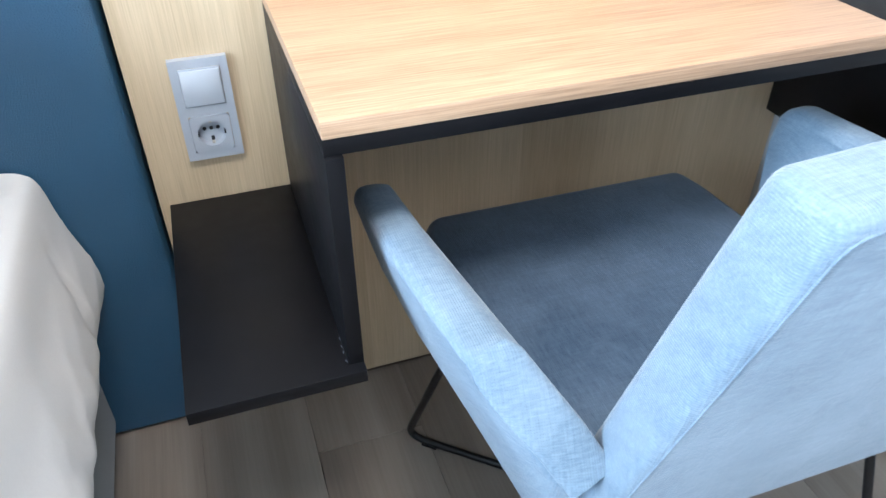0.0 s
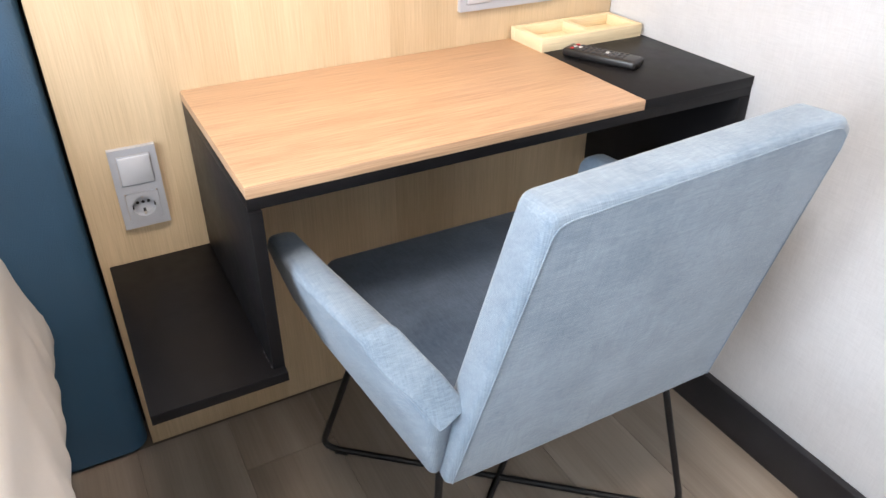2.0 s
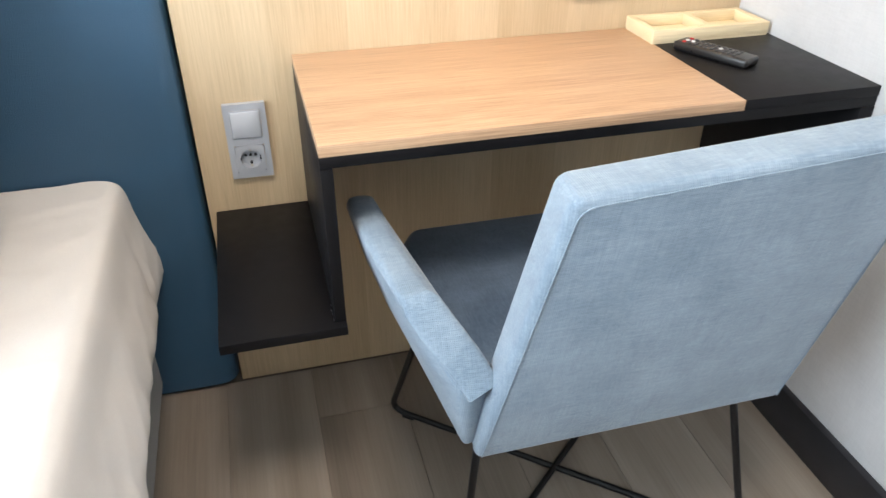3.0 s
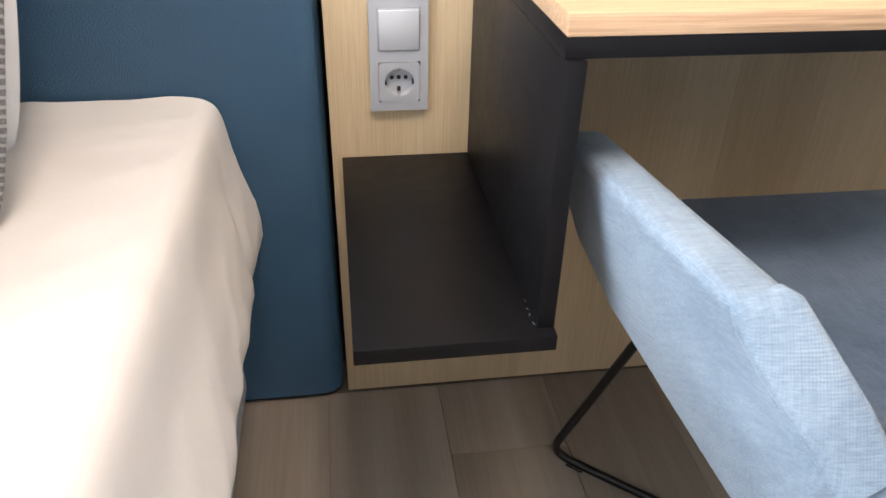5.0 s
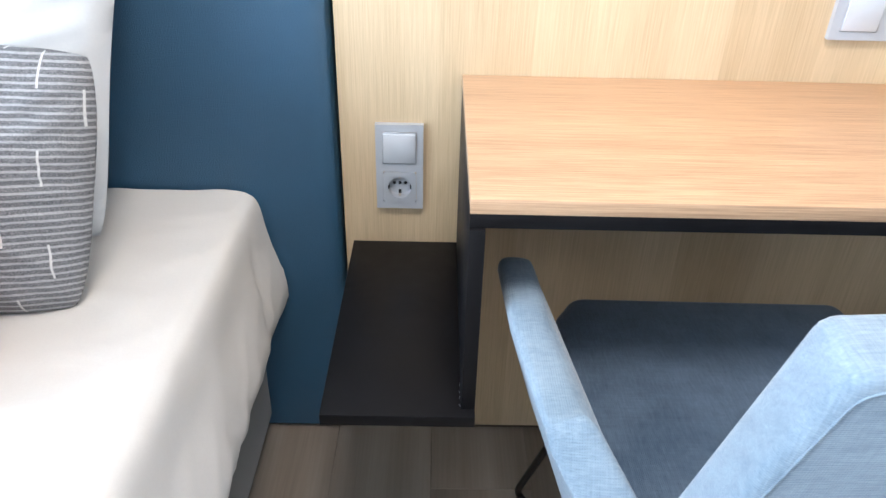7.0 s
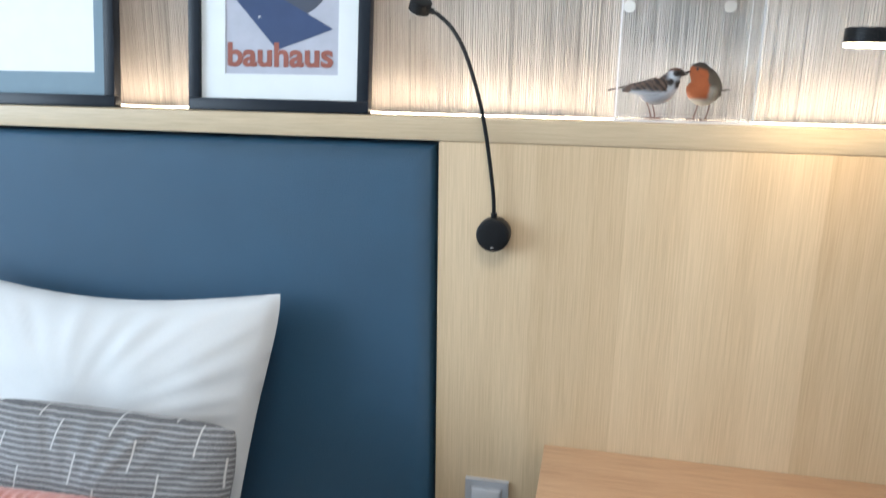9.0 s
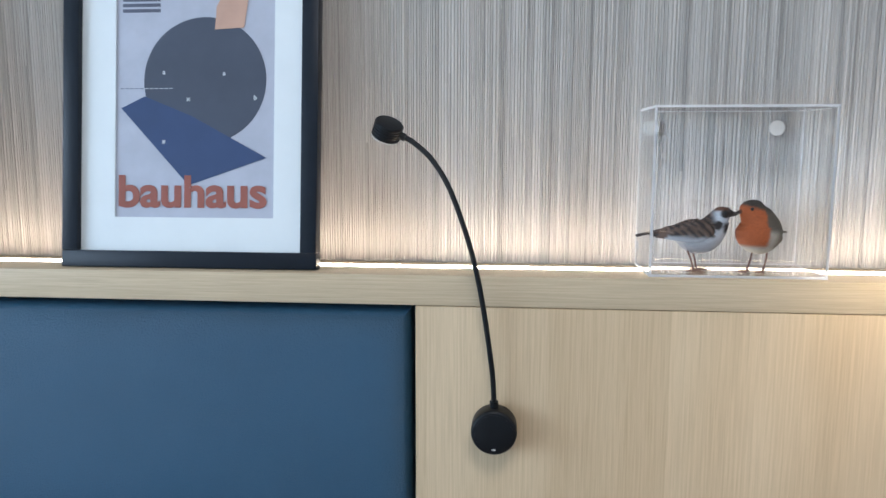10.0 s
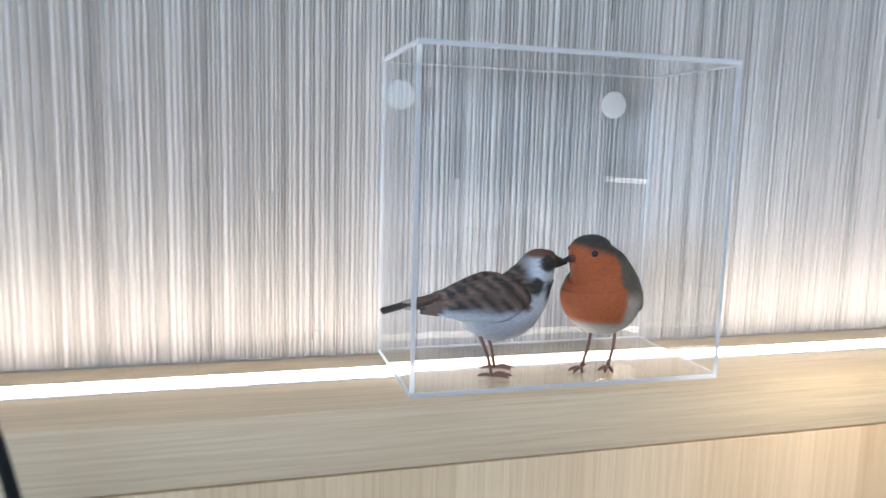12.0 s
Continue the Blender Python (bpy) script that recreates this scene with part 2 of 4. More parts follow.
def yellow_knit():
    m, t, b = shader("yellow_grey_knit", 0.95)
    s = node(t, "SeparateXYZ", {0: coords(t)}).outputs[0]
    f = node(t, "Math", {0: node(t, "Math", {0: node(t, "Math", {0: s, 1: 3.0}, operation="ADD").outputs[0], 1: 0.018}, operation="DIVIDE").outputs[0]}, operation="FRACT").outputs[0]
    g = node(t, "Math", {0: f, 1: 0.22}, operation="LESS_THAN").outputs[0]
    n = fuzz(t, coords(t), 260, 4, 0.7)
    c = mixed(t, g, ramp(t, n, [(0.3, (0.55, 0.46, 0.10)), (0.7, (0.74, 0.64, 0.22))]), (0.30, 0.29, 0.24))
    t.links.new(c, b.inputs["Base Color"])
    relief(t, b, n, 0.7, 0.0015)
    return m


YELLOW = yellow_knit()


def plumage():
    m, t, b = shader("plumage", 0.75)
    col = node(t, "VertexColor", layer_name="plumage").outputs[0]
    n = fuzz(t, coords(t, (0.35, 1, 1)), 900, 4, 0.7)
    t.links.new(mixed(t, 0.45, col, mixed(t, 1.0, col, ramp(t, n, [(0.3, (0.45, 0.45, 0.45)), (0.7, (1.3, 1.3, 1.3))]), "MULTIPLY")), b.inputs["Base Color"])
    relief(t, b, n, 0.9, 0.001)
    return m


PLUMAGE = plumage()

# ---- mesh helpers ----


def mesh(name, bm, material, smooth=None):
    me = bpy.data.meshes.new(name)
    bm.normal_update()
    bm.to_mesh(me)
    bm.free()
    for mt in (material if isinstance(material, (list, tuple)) else [material]):
        me.materials.append(mt)
    if smooth is not None:
        me.polygons.foreach_set("use_smooth", [True] * len(me.polygons))
        if smooth < 180:
            me.set_sharp_from_angle(angle=radians(smooth))
    return me


def part(name, bm, material, parent, label="", smooth=35):
    o = new(name, mesh(name, bm, material, smooth))
    o.parent = parent
    if label:
        tagged(o, label)
    return o


def thing(name, m, label, category, group="", kind=""):
    o = new(name)
    o.empty_display_size = 0.05
    o.matrix_basis = m
    return tagged(o, label, category, group, kind)


def solid(name, bm, material, label, category="", kind="", m=None, smooth=35):
    o = new(name, mesh(name, bm, material, smooth))
    if m is not None:
        o.matrix_basis = m
    return tagged(o, label, category, "", kind)


def box(x0, x1, y0, y1, z0, z1, bevel=0.0, seg=2, bm=None):
    own = bmesh.new()
    bmesh.ops.create_cube(own, size=1)
    bmesh.ops.scale(own, vec=(x1 - x0, y1 - y0, z1 - z0), verts=own.verts)
    bmesh.ops.translate(own, vec=((x0 + x1) / 2, (y0 + y1) / 2, (z0 + z1) / 2), verts=own.verts)
    if bevel:
        bmesh.ops.bevel(own, geom=list(own.edges), offset=bevel, segments=seg, profile=0.5, affect="EDGES")
    if bm is None:
        return own
    merge(bm, own)
    return bm


def merge(bm, other):
    tmp = bpy.data.meshes.new("tmp")
    other.to_mesh(tmp)
    other.free()
    bm.from_mesh(tmp)
    bpy.data.meshes.remove(tmp)


def moved(bm, m):
    bmesh.ops.transform(bm, matrix=m, verts=bm.verts)
    return bm


def disc(r, depth, seg=40, bevel=0.0, r2=None):
    """A round body along z, from 0 to depth."""
    bm = bmesh.new()
    bmesh.ops.create_cone(bm, cap_ends=True, segments=seg, radius1=r, radius2=r if r2 is None else r2, depth=depth)
    bmesh.ops.translate(bm, vec=(0, 0, depth / 2), verts=bm.verts)
    if bevel:
        rim = [e for e in bm.edges if abs(e.verts[0].co.z - e.verts[1].co.z) < 1e-6]
        bmesh.ops.bevel(bm, geom=rim, offset=bevel, segments=3, profile=0.5, affect="EDGES")
    return bm


def smooth_line(points, n=12):
    """Catmull-Rom through a few control points."""
    p = [Vector(q) for q in points]
    p = [2 * p[0] - p[1]] + p + [2 * p[-1] - p[-2]]
    out = []
    for i in range(1, len(p) - 2):
        for k in range(n):
            s = k / n
            out.append(0.5 * ((2 * p[i]) + (p[i + 1] - p[i - 1]) * s + (2 * p[i - 1] - 5 * p[i] + 4 * p[i + 1] - p[i + 2]) * s * s
                              + (3 * p[i] - p[i - 1] - 3 * p[i + 1] + p[i + 2]) * s ** 3))
    return out + [p[-2]]


def tube(points, r, seg=12, taper=None, cap=True):
    """A round rod along a polyline; taper gives each point's factor."""
    bm = bmesh.new()
    pts = [Vector(p) for p in points]
    rings, side = [], None
    for i, p in enumerate(pts):
        d = (pts[min(i + 1, len(pts) - 1)] - pts[max(i - 1, 0)]).normalized()
        if side is None:
            side = d.orthogonal().normalized()
        side = (side - d * side.dot(d)).normalized()
        up = d.cross(side)
        rr = r * (taper[i] if taper else 1)
        rings.append([bm.verts.new(p + (side * math.cos(a) + up * math.sin(a)) * rr) for a in (2 * math.pi * k / seg for k in range(seg))])
    for a, c in zip(rings, rings[1:]):
        for k in range(seg):
            bm.faces.new((a[k], a[(k + 1) % seg], c[(k + 1) % seg], c[k]))
    if cap:
        bm.faces.new(rings[0][::-1])
        bm.faces.new(rings[-1])
    return bm


def rounded_path(points, r, n=6):
    """A polyline with its inner corners rounded by r."""
    p = [Vector(q) for q in points]
    out = [p[0]]
    for a, b, c in zip(p, p[1:], p[2:]):
        s, e = b + (a - b).normalized() * r, b + (c - b).normalized() * r
        out += [s.lerp(b, k / n).lerp(b.lerp(e, k / n), k / n) for k in range(n + 1)]
    return out + [p[-1]]


def grid(nu, nv, f, thick=None):
    """A sheet of nu x nv cells from f(u, v), u and v from 0 to 1."""
    bm = bmesh.new()
    vs = [[bm.verts.new(f(i / nu, j / nv)) for j in range(nv + 1)] for i in range(nu + 1)]
    for i in range(nu):
        for j in range(nv):
            bm.faces.new((vs[i][j], vs[i + 1][j], vs[i + 1][j + 1], vs[i][j + 1]))
    return bm


def slab(outline, depth, bevel=0.0, seg=3):
    """A flat outline in x and z, extruded along y from 0 to depth."""
    bm = bmesh.new()
    a = [bm.verts.new((x, 0, z)) for x, z in outline]
    b = [bm.verts.new((x, depth, z)) for x, z in outline]
    n = len(a)
    bm.faces.new(a)
    bm.faces.new(b[::-1])
    for i in range(n):
        bm.faces.new((a[(i + 1) % n], a[i], b[i], b[(i + 1) % n]))
    bmesh.ops.recalc_face_normals(bm, faces=bm.faces)
    if bevel:
        bmesh.ops.bevel(bm, geom=list(bm.edges), offset=bevel, segments=seg, profile=0.5, affect="EDGES")
    return bm


def lettering(text, size, depth):
    """Writing as a mesh in x and z, facing -y, from the built-in font."""
    d = bpy.data.curves.new("text", "FONT")
    d.body, d.size, d.extrude, d.offset = text, size, depth, size * 0.03
    o = new("text", d)
    me = bpy.data.meshes.new_from_object(o.evaluated_get(bpy.context.evaluated_depsgraph_get()))
    bm = bmesh.new()
    bm.from_mesh(me)
    bpy.data.objects.remove(o)
    bpy.data.meshes.remove(me)
    return moved(bm, pose(0, 0, 0, 90, 0, 0))


# ---- room ----
floor = solid("floor", box(X0, X1, Y0, 0.12, -0.08, -0.002), GROOVE, "greige wood-look laminate floor", "floor", "structure")
solid("ceiling", box(X0, X1, Y0, 0.3, H, H + 0.1), CEILWHITE, "plain white ceiling", "ceiling", "structure")
solid("wall_north", box(X0, X1, BACK + 0.0015, 0.3, -0.08, H), plain("grasscloth_backing", (0.45, 0.425, 0.395), 0.8), "wall behind the bed with grass-cloth covering", "wall", "structure")
solid("wall_east", box(X1, X1 + 0.15, Y0, 0.3, -0.08, H), VINYL, "white woven vinyl wall beside the desk", "wall", "structure")
solid("wall_south", box(X0 - 0.15, X1 + 0.15, Y0 - 0.15, Y0, -0.08, H), WHITEWALL, "plain white wall behind the walk", "wall", "structure")
west = bmesh.new()
for b4 in ((Y0, WY0, -0.08, H), (WY1, 0.3, -0.08, H), (WY0, WY1, -0.08, WZ0), (WY0, WY1, WZ1, H)):
    box(X0 - 0.15, X0, b4[0], b4[1], b4[2], b4[3], bm=west)
solid("wall_west", west, WHITEWALL, "plain white wall with a wide window", "wall", "structure")
win = thing("window_1", pose(X0 - 0.08, 0, 0), "wide white-framed window letting in daylight", "window", "", "structure")
wf = bmesh.new()
for y0, y1, z0, z1 in ((WY0, WY1, WZ0, WZ0 + 0.06), (WY0, WY1, WZ1 - 0.06, WZ1), (WY0, WY0 + 0.06, WZ0 + 0.06, WZ1 - 0.06), (WY1 - 0.06, WY1, WZ0 + 0.06, WZ1 - 0.06)):
    box(-0.03, 0.03, y0, y1, z0, z1, bm=wf)
part("window_frame", wf, WINDOWWHITE, win)
pane = part("pane", box(-0.004, 0.004, WY0 + 0.06, WY1 - 0.06, WZ0 + 0.06, WZ1 - 0.06), PANE, win)
pane.visible_shadow = False
solid("baseboard", box(X1 - 0.018, X1, Y0, -0.001, 0, 0.105, 0.004), SKIRT, "tall black skirting board along the white wall", "baseboard", "structure")

cl = thing("ceiling_light", pose(0.25, -1.15, H), "round white ceiling light, switched on", "lamp")
part("housing", moved(disc(0.30, 0.035, 48, 0.006), pose(0, 0, -0.035)), WINDOWWHITE, cl)
part("diffuser", moved(disc(0.28, 0.02, 48, 0.006), pose(0, 0, -0.055)), CEILGLOW, cl)

# panelling: oak board right of the headboard, ledge over everything
solid("wall_panel", box(-0.014, X1 - 0.001, 0.0, BACK, 0.004, UNDER - 0.001, 0.001), PANEL, "light oak wall panel with upright grain", "wall panel", "structure")
# Near-black sheet added so the slit beside the headboard reads as shaded.
solid("wall_panel_backing", box(X0, -0.0145, 0.085, BACK, 0.0, UNDER - 0.001), GAPFILL, "near-black sheet behind the upholstered headboard, colouring in the gap's shade", "wall panel", "structure")
solid("wall_ledge", box(X0, X1 - 0.001, 0.0, BACK, UNDER, LEDGE, 0.0012), LEDGEWOOD, "light oak ledge running above the headboard", "ledge", "structure")
strip = thing("led_strip", pose(0, 0, LEDGE), "lit warm white light strip along the ledge", "light strip")
part("profile", box(X0 + 0.02, X1 - 0.02, 0.050, 0.075, 0, 0.0006), SILVER, strip, "slim aluminium profile")
part("diffuser", box(X0 + 0.025, X1 - 0.025, 0.054, 0.071, 0.0007, 0.0014, 0.0003), LED, strip, "glowing white diffuser")

# grass-cloth strands on the wall above the ledge
rv, rf = [], []
x = -2.0
while x < X1 - 0.006:
    w = random.choice((0.0016, 0.002, 0.0026, 0.0032, 0.004))
    z = LEDGE + 0.001 - random.random() * 0.5
    while z < 2.35:
        z2 = z + random.uniform(0.25, 1.1)
        a, c = max(z, LEDGE + 0.001), min(z2, 2.35)
        if c > a:
            d = random.uniform(0.0001, 0.0006)
            k = len(rv)
            lean = random.uniform(-0.0004, 0.0004)
            for zz, s in ((a, 0), (c, lean)):
                rv += [(x + s, BACK + 0.001, zz), (x + w * 0.3 + s, BACK - d, zz), (x + w * 0.7 + s, BACK - d, zz), (x + w + s, BACK + 0.001, zz)]
            rf += [(k, k + 1, k + 5, k + 4), (k + 1, k + 2, k + 6, k + 5), (k + 2, k + 3, k + 7, k + 6), (k + 4, k + 5, k + 6, k + 7), (k + 3, k + 2, k + 1, k)]
        z = z2 + 0.0006
    x += w + random.choice((0.0, 0.0002, 0.0005, 0.001))
me = bpy.data.meshes.new("grasscloth")
me.from_pydata(rv, [], rf)
me.materials.append(REED)
tagged(new("grasscloth", me), "greyish natural grass-cloth with upright strands", "wall covering", "", "stuff")

# headboard
hb = box(-1.98, -0.021, -0.012, 0.084, 0.012, 1.279)
round_off = [e for e in hb.edges if max(v.co.z for v in e.verts) > 1.0 and any(v.co.y < 0 for v in e.verts) and not all(v.co.y > 0.05 for v in e.verts)
             and (e.verts[0].co.y < 0) == (e.verts[1].co.y < 0)]
bmesh.ops.bevel(hb, geom=round_off, offset=0.038, segments=9, profile=0.5, affect="EDGES")
bmesh.ops.recalc_face_normals(hb, faces=hb.faces)
head = thing("headboard", pose(0, 0, 0), "tall blue leatherette headboard with rounded edges", "headboard")
part("upholstery", hb, LEATHER, head, smooth=60)
part("foot_strip", box(-1.96, -0.04, 0.01, 0.07, 0.0, 0.014), GAPFILL, head)

# ---- desk ----
YF, YS = -0.411, -0.429
desk = thing("desk", pose(0, 0, 0), "wall-mounted dark grey desk with an oak top and low side shelf", "desk")
part("side_shelf", box(0.0, 0.2, YS, -0.001, 0.438, 0.456, 0.0008), CARCASS, desk, "dark low shelf beside the bed")
part("side_panel", box(0.182, 0.2, YF - 0.004, -0.001, 0.4562, 0.7255, 0.0008), CARCASS, desk)
part("under_board", box(0.182, X1 - 0.001, YF + 0.001, -0.001, 0.7257, 0.7438, 0.0008), CARCASS, desk)
part("oak_top", box(0.182, 0.858, YF, -0.001, 0.744, 0.762, 0.0008), DESKWOOD, desk, "oak desk top with lengthwise grain")
part("dark_top", box(0.8584, X1 - 0.001, YF, -0.001, 0.744, 0.762, 0.0008), CARCASS, desk)
part("end_panel", box(X1 - 0.028, X1 - 0.001, YF, -0.001, 0.438, 0.7255, 0.0008), CARCASS, desk)

# worn joint where the side shelf meets the upright
for k in range(4):
    part("chipped_edge", moved(box(-0.0003, 0.0003, -0.0022, 0.0022, 0, 0.0004, 0.0001, 1), pose(0.1808 + random.uniform(-0.0008, 0.0004), -0.408 + k * 0.013 + random.uniform(-0.003, 0.003), 0.4562, 0, 0, random.uniform(-25, 25))), SILVER, desk)

# tray and remote control on the desk
TX0, TX1, TY0, TY1, TH = 0.852, 1.105, -0.116, -0.004, 0.026
tray = thing("tray", pose(0, 0, 0.762), "pale wooden tray with two empty compartments on the desk", "tray")
part("tray_base", box(TX0 + 0.001, TX1 - 0.001, TY0 + 0.001, TY1 - 0.001, 0, 0.004), TRAYWOOD, tray)
part("tray_front", box(TX0, TX1, TY0, TY0 + 0.014, 0.0041, TH, 0.001), TRAYWOOD, tray)
part("tray_rear", box(TX0, TX1, TY1 - 0.014, TY1, 0.0041, TH, 0.001), TRAYWOOD, tray)
for xa in (TX0, (TX0 + TX1) / 2 - 0.007, TX1 - 0.014):
    part("tray_divider", box(xa, xa + 0.014, TY0 + 0.0142, TY1 - 0.0142, 0.0041, TH - 0.0003, 0.001), TRAYWOOD, tray)

RA, RB = Vector((0.899, -0.152, 0)), Vector((0.953, -0.268, 0))
rlen = (RB - RA).length
rang = math.degrees(math.atan2((RB - RA).y, (RB - RA).x))
rem = thing("remote_control", Matrix.Translation(((RA + RB) / 2).to_tuple()[:2] + (0.762,)) @ pose(0, 0, 0, 0, 0, rang), "black television remote control lying on the desk", "remote control")
part("body", box(-rlen / 2 - 0.012, rlen / 2 + 0.012, -0.022, 0.022, 0.0, 0.017, 0.006, 4), REMOTEBLACK, rem)
for i in range(10):
    for j in range(3):
        bx, by = -rlen / 2 + 0.006 + i * (rlen - 0.025) / 9, -0.0125 + j * 0.0125
        mt = BUTTONRED if (i == 0 and j != 1) else BUTTONPALE if (i in (1, 6) and j == 1) or (i == 0 and j == 1) else BUTTON
        part("button", moved(disc(0.0038, 0.0022, 14, 0.0006), pose(bx, by, 0.0166)), mt, rem)

# ---- sockets ----


def rocker(parent, cx, cz):
    part("insert_frame", box(cx - 0.0275, cx + 0.0275, -0.0112, -0.0095, cz - 0.0275, cz + 0.0275, 0.0006), SILVER, parent)
    k = part("rocker", box(cx - 0.026, cx + 0.026, -0.0150, -0.0113, cz - 0.026, cz + 0.026, 0.0012), SILVERLIGHT, parent, "pale silver rocker")
    k.matrix_basis = Matrix.Translation((cx, -0.011, cz)) @ pose(0, 0, 0, 2.5, 0, 0) @ Matrix.Translation((-cx, 0.011, -cz))


def socket(parent, cx, cz):
    ins = bmesh.new()
    ro, n = 0.0195, 48
    sq = []
    for k in range(n):
        a = 2 * math.pi * (k + 0.5) / n
        c, s = math.cos(a), math.sin(a)
        f = 0.0275 / max(abs(c), abs(s))
        sq.append(((cx + c * f, cz + s * f), (cx + c * ro, cz + s * ro)))
    rows = [[ins.verts.new((o[0], -0.0095, o[1])) for o, _ in sq], [ins.verts.new((o[0], -0.0122, o[1])) for o, _ in sq],
            [ins.verts.new((i[0], -0.0122, i[1])) for _, i in sq], [ins.verts.new((cx + (i[0] - cx) * 0.93, -0.0012, cz + (i[1] - cz) * 0.95)) for _, i in sq]]
    for a, b in zip(rows, rows[1:]):
        for k in range(n):
            ins.faces.new((a[k], b[k], b[(k + 1) % n], a[(k + 1) % n]))
    ins.faces.new(rows[-1])
    bmesh.ops.recalc_face_normals(ins, faces=ins.faces)
    part("socket_insert", ins, SILVER, parent, "round earthed socket insert", smooth=30)
    for dx in (-0.0095, 0.0, 0.0095):
        part("socket_hole", moved(disc(0.0028, 0.0012, 16), pose(cx + dx, -0.0012, cz + 0.004, 90)), SOCKETDARK, parent)
    for dz in (-0.0165, 0.0165):
        part("earth_contact", box(cx - 0.002, cx + 0.002, -0.0085, -0.0012, cz + dz - 0.0012, cz + dz + 0.0012, 0.0004), CONTACT, parent)
    part("earth_slot", box(cx - 0.0024, cx + 0.0024, -0.0026, -0.0012, cz - 0.0155, cz - 0.0085, 0.0006), SOCKETDARK, parent)
    for dx in (-0.0185, 0.0185):
        part("key_notch", box(cx + dx - 0.0012, cx + dx + 0.0012, -0.0126, -0.006, cz - 0.003, cz + 0.003, 0.0004), SOCKETDARK, parent)


def cover(parent, x0, x1, z0, z1, holes):
    """A cover frame with square openings for its inserts."""
    xs = sorted({x0, x1, *(h[0] - 0.028 for h in holes), *(h[0] + 0.028 for h in holes)})
    zs = sorted({z0, z1, *(h[1] - 0.028 for h in holes), *(h[1] + 0.028 for h in holes)})
    bm = bmesh.new()
    vs = {(a, c): bm.verts.new((a, -0.0105, c)) for a in xs for c in zs}
    for a, a2 in zip(xs, xs[1:]):
        for c, c2 in zip(zs, zs[1:]):
            mx, mz = (a + a2) / 2, (c + c2) / 2
            if not any(abs(mx - h[0]) < 0.028 and abs(mz - h[1]) < 0.028 for h in holes):
                bm.faces.new((vs[a, c], vs[a2, c], vs[a2, c2], vs[a, c2]))
    ext = bmesh.ops.extrude_face_region(bm, geom=list(bm.faces))
    bmesh.ops.translate(bm, vec=(0, 0.0103, 0), verts=[v for v in ext["geom"] if isinstance(v, bmesh.types.BMVert)])
    bmesh.ops.recalc_face_normals(bm, faces=bm.faces)
    part("cover_frame", bm, SILVER, parent, smooth=30)


sx, sz = 0.083, 0.604
sw = thing("wall_socket", pose(0, 0, 0), "silver light switch above an earthed socket on the oak panel", "wall socket")
cover(sw, sx - 0.039, sx + 0.039, sz - 0.076, sz + 0.076, [(sx, sz + 0.0355), (sx, sz - 0.0355)])
rocker(sw, sx, sz + 0.0355)
socket(sw, sx, sz - 0.0355)
tx, tz = 0.840, 0.8715
sw3 = thing("wall_socket", pose(0, 0, 0), "silver triple plate with switch, media port and socket above the desk", "wall socket")
cover(sw3, tx - 0.1125, tx + 0.1125, tz - 0.0405, tz + 0.0405, [(tx - 0.071, tz), (tx, tz), (tx + 0.071, tz)])
rocker(sw3, tx - 0.071, tz)
part("port_insert", box(tx - 0.0275, tx + 0.0275, -0.0122, -0.004, tz - 0.0275, tz + 0.0275, 0.0006), SILVER, sw3)
for dx in (-0.008, 0.008):
    part("port", box(tx + dx - 0.0055, tx + dx + 0.0055, -0.0132, -0.0118, tz - 0.007, tz + 0.007, 0.0005), SOCKETDARK, sw3, "dark media port")
part("port_lip", box(tx - 0.017, tx + 0.017, -0.0128, -0.0121, tz - 0.011, tz + 0.011, 0.0004), SILVERLIGHT, sw3)
socket(sw3, tx + 0.071, tz)

# ---- reading lamps ----


def reading_lamp(bx, bz, neck, head_at, axis, lit, wide=1.0):
    lamp = thing("reading_lamp", pose(bx, 0, bz), "black gooseneck reading lamp with ribbed head, " + ("switched on" if lit else "switched off"), "reading lamp", "reading lamps")
    part("wall_base", moved(disc(0.0275, 0.030, 48, 0.004), pose(0, 0, 0, 90)), LAMPBLACK, lamp)
    part("base_cap", moved(disc(0.0225, 0.0012, 48, 0.0005), pose(0, -0.0299, 0, 90)), LAMPBLACK, lamp)
    part("logo_plate", box(-0.0025, 0.0025, -0.0315, -0.0309, -0.0205, -0.019), BUTTONPALE, lamp)
    line = smooth_line(neck, 14)
    part("gooseneck", tube(line, 0.0032, 14), LAMPBLACK, lamp, smooth=60)
    part("sleeve", tube(line[:4], 0.0052, 14), LAMPBLACK, lamp)
    part("head_sleeve", tube(line[-6:], 0.0047, 14), LAMPBLACK, lamp)
    turn = Matrix.Translation(head_at) @ Vector(axis).to_track_quat("Z", "Y").to_matrix().to_4x4()
    hd = part("lamp_head", moved(disc(0.0164 * wide, 0.019, 40, 0.001), turn @ pose(0, 0, -0.0095)), LAMPBLACK, lamp, "ribbed round lamp head", smooth=40)
    for k in range(5):
        part("rib", moved(disc(0.0174 * wide, 0.0028, 40, 0.0006), turn @ pose(0, 0, -0.0090 + k * 0.0036)), LAMPBLACK, hd)
    part("lens", moved(disc(0.0168 * wide, 0.005 if lit else 0.0015, 40, 0.0006), turn @ pose(0, 0, -0.0147 if lit else -0.0112)), LAMPGLOW if lit else DISCWHITE, lamp)


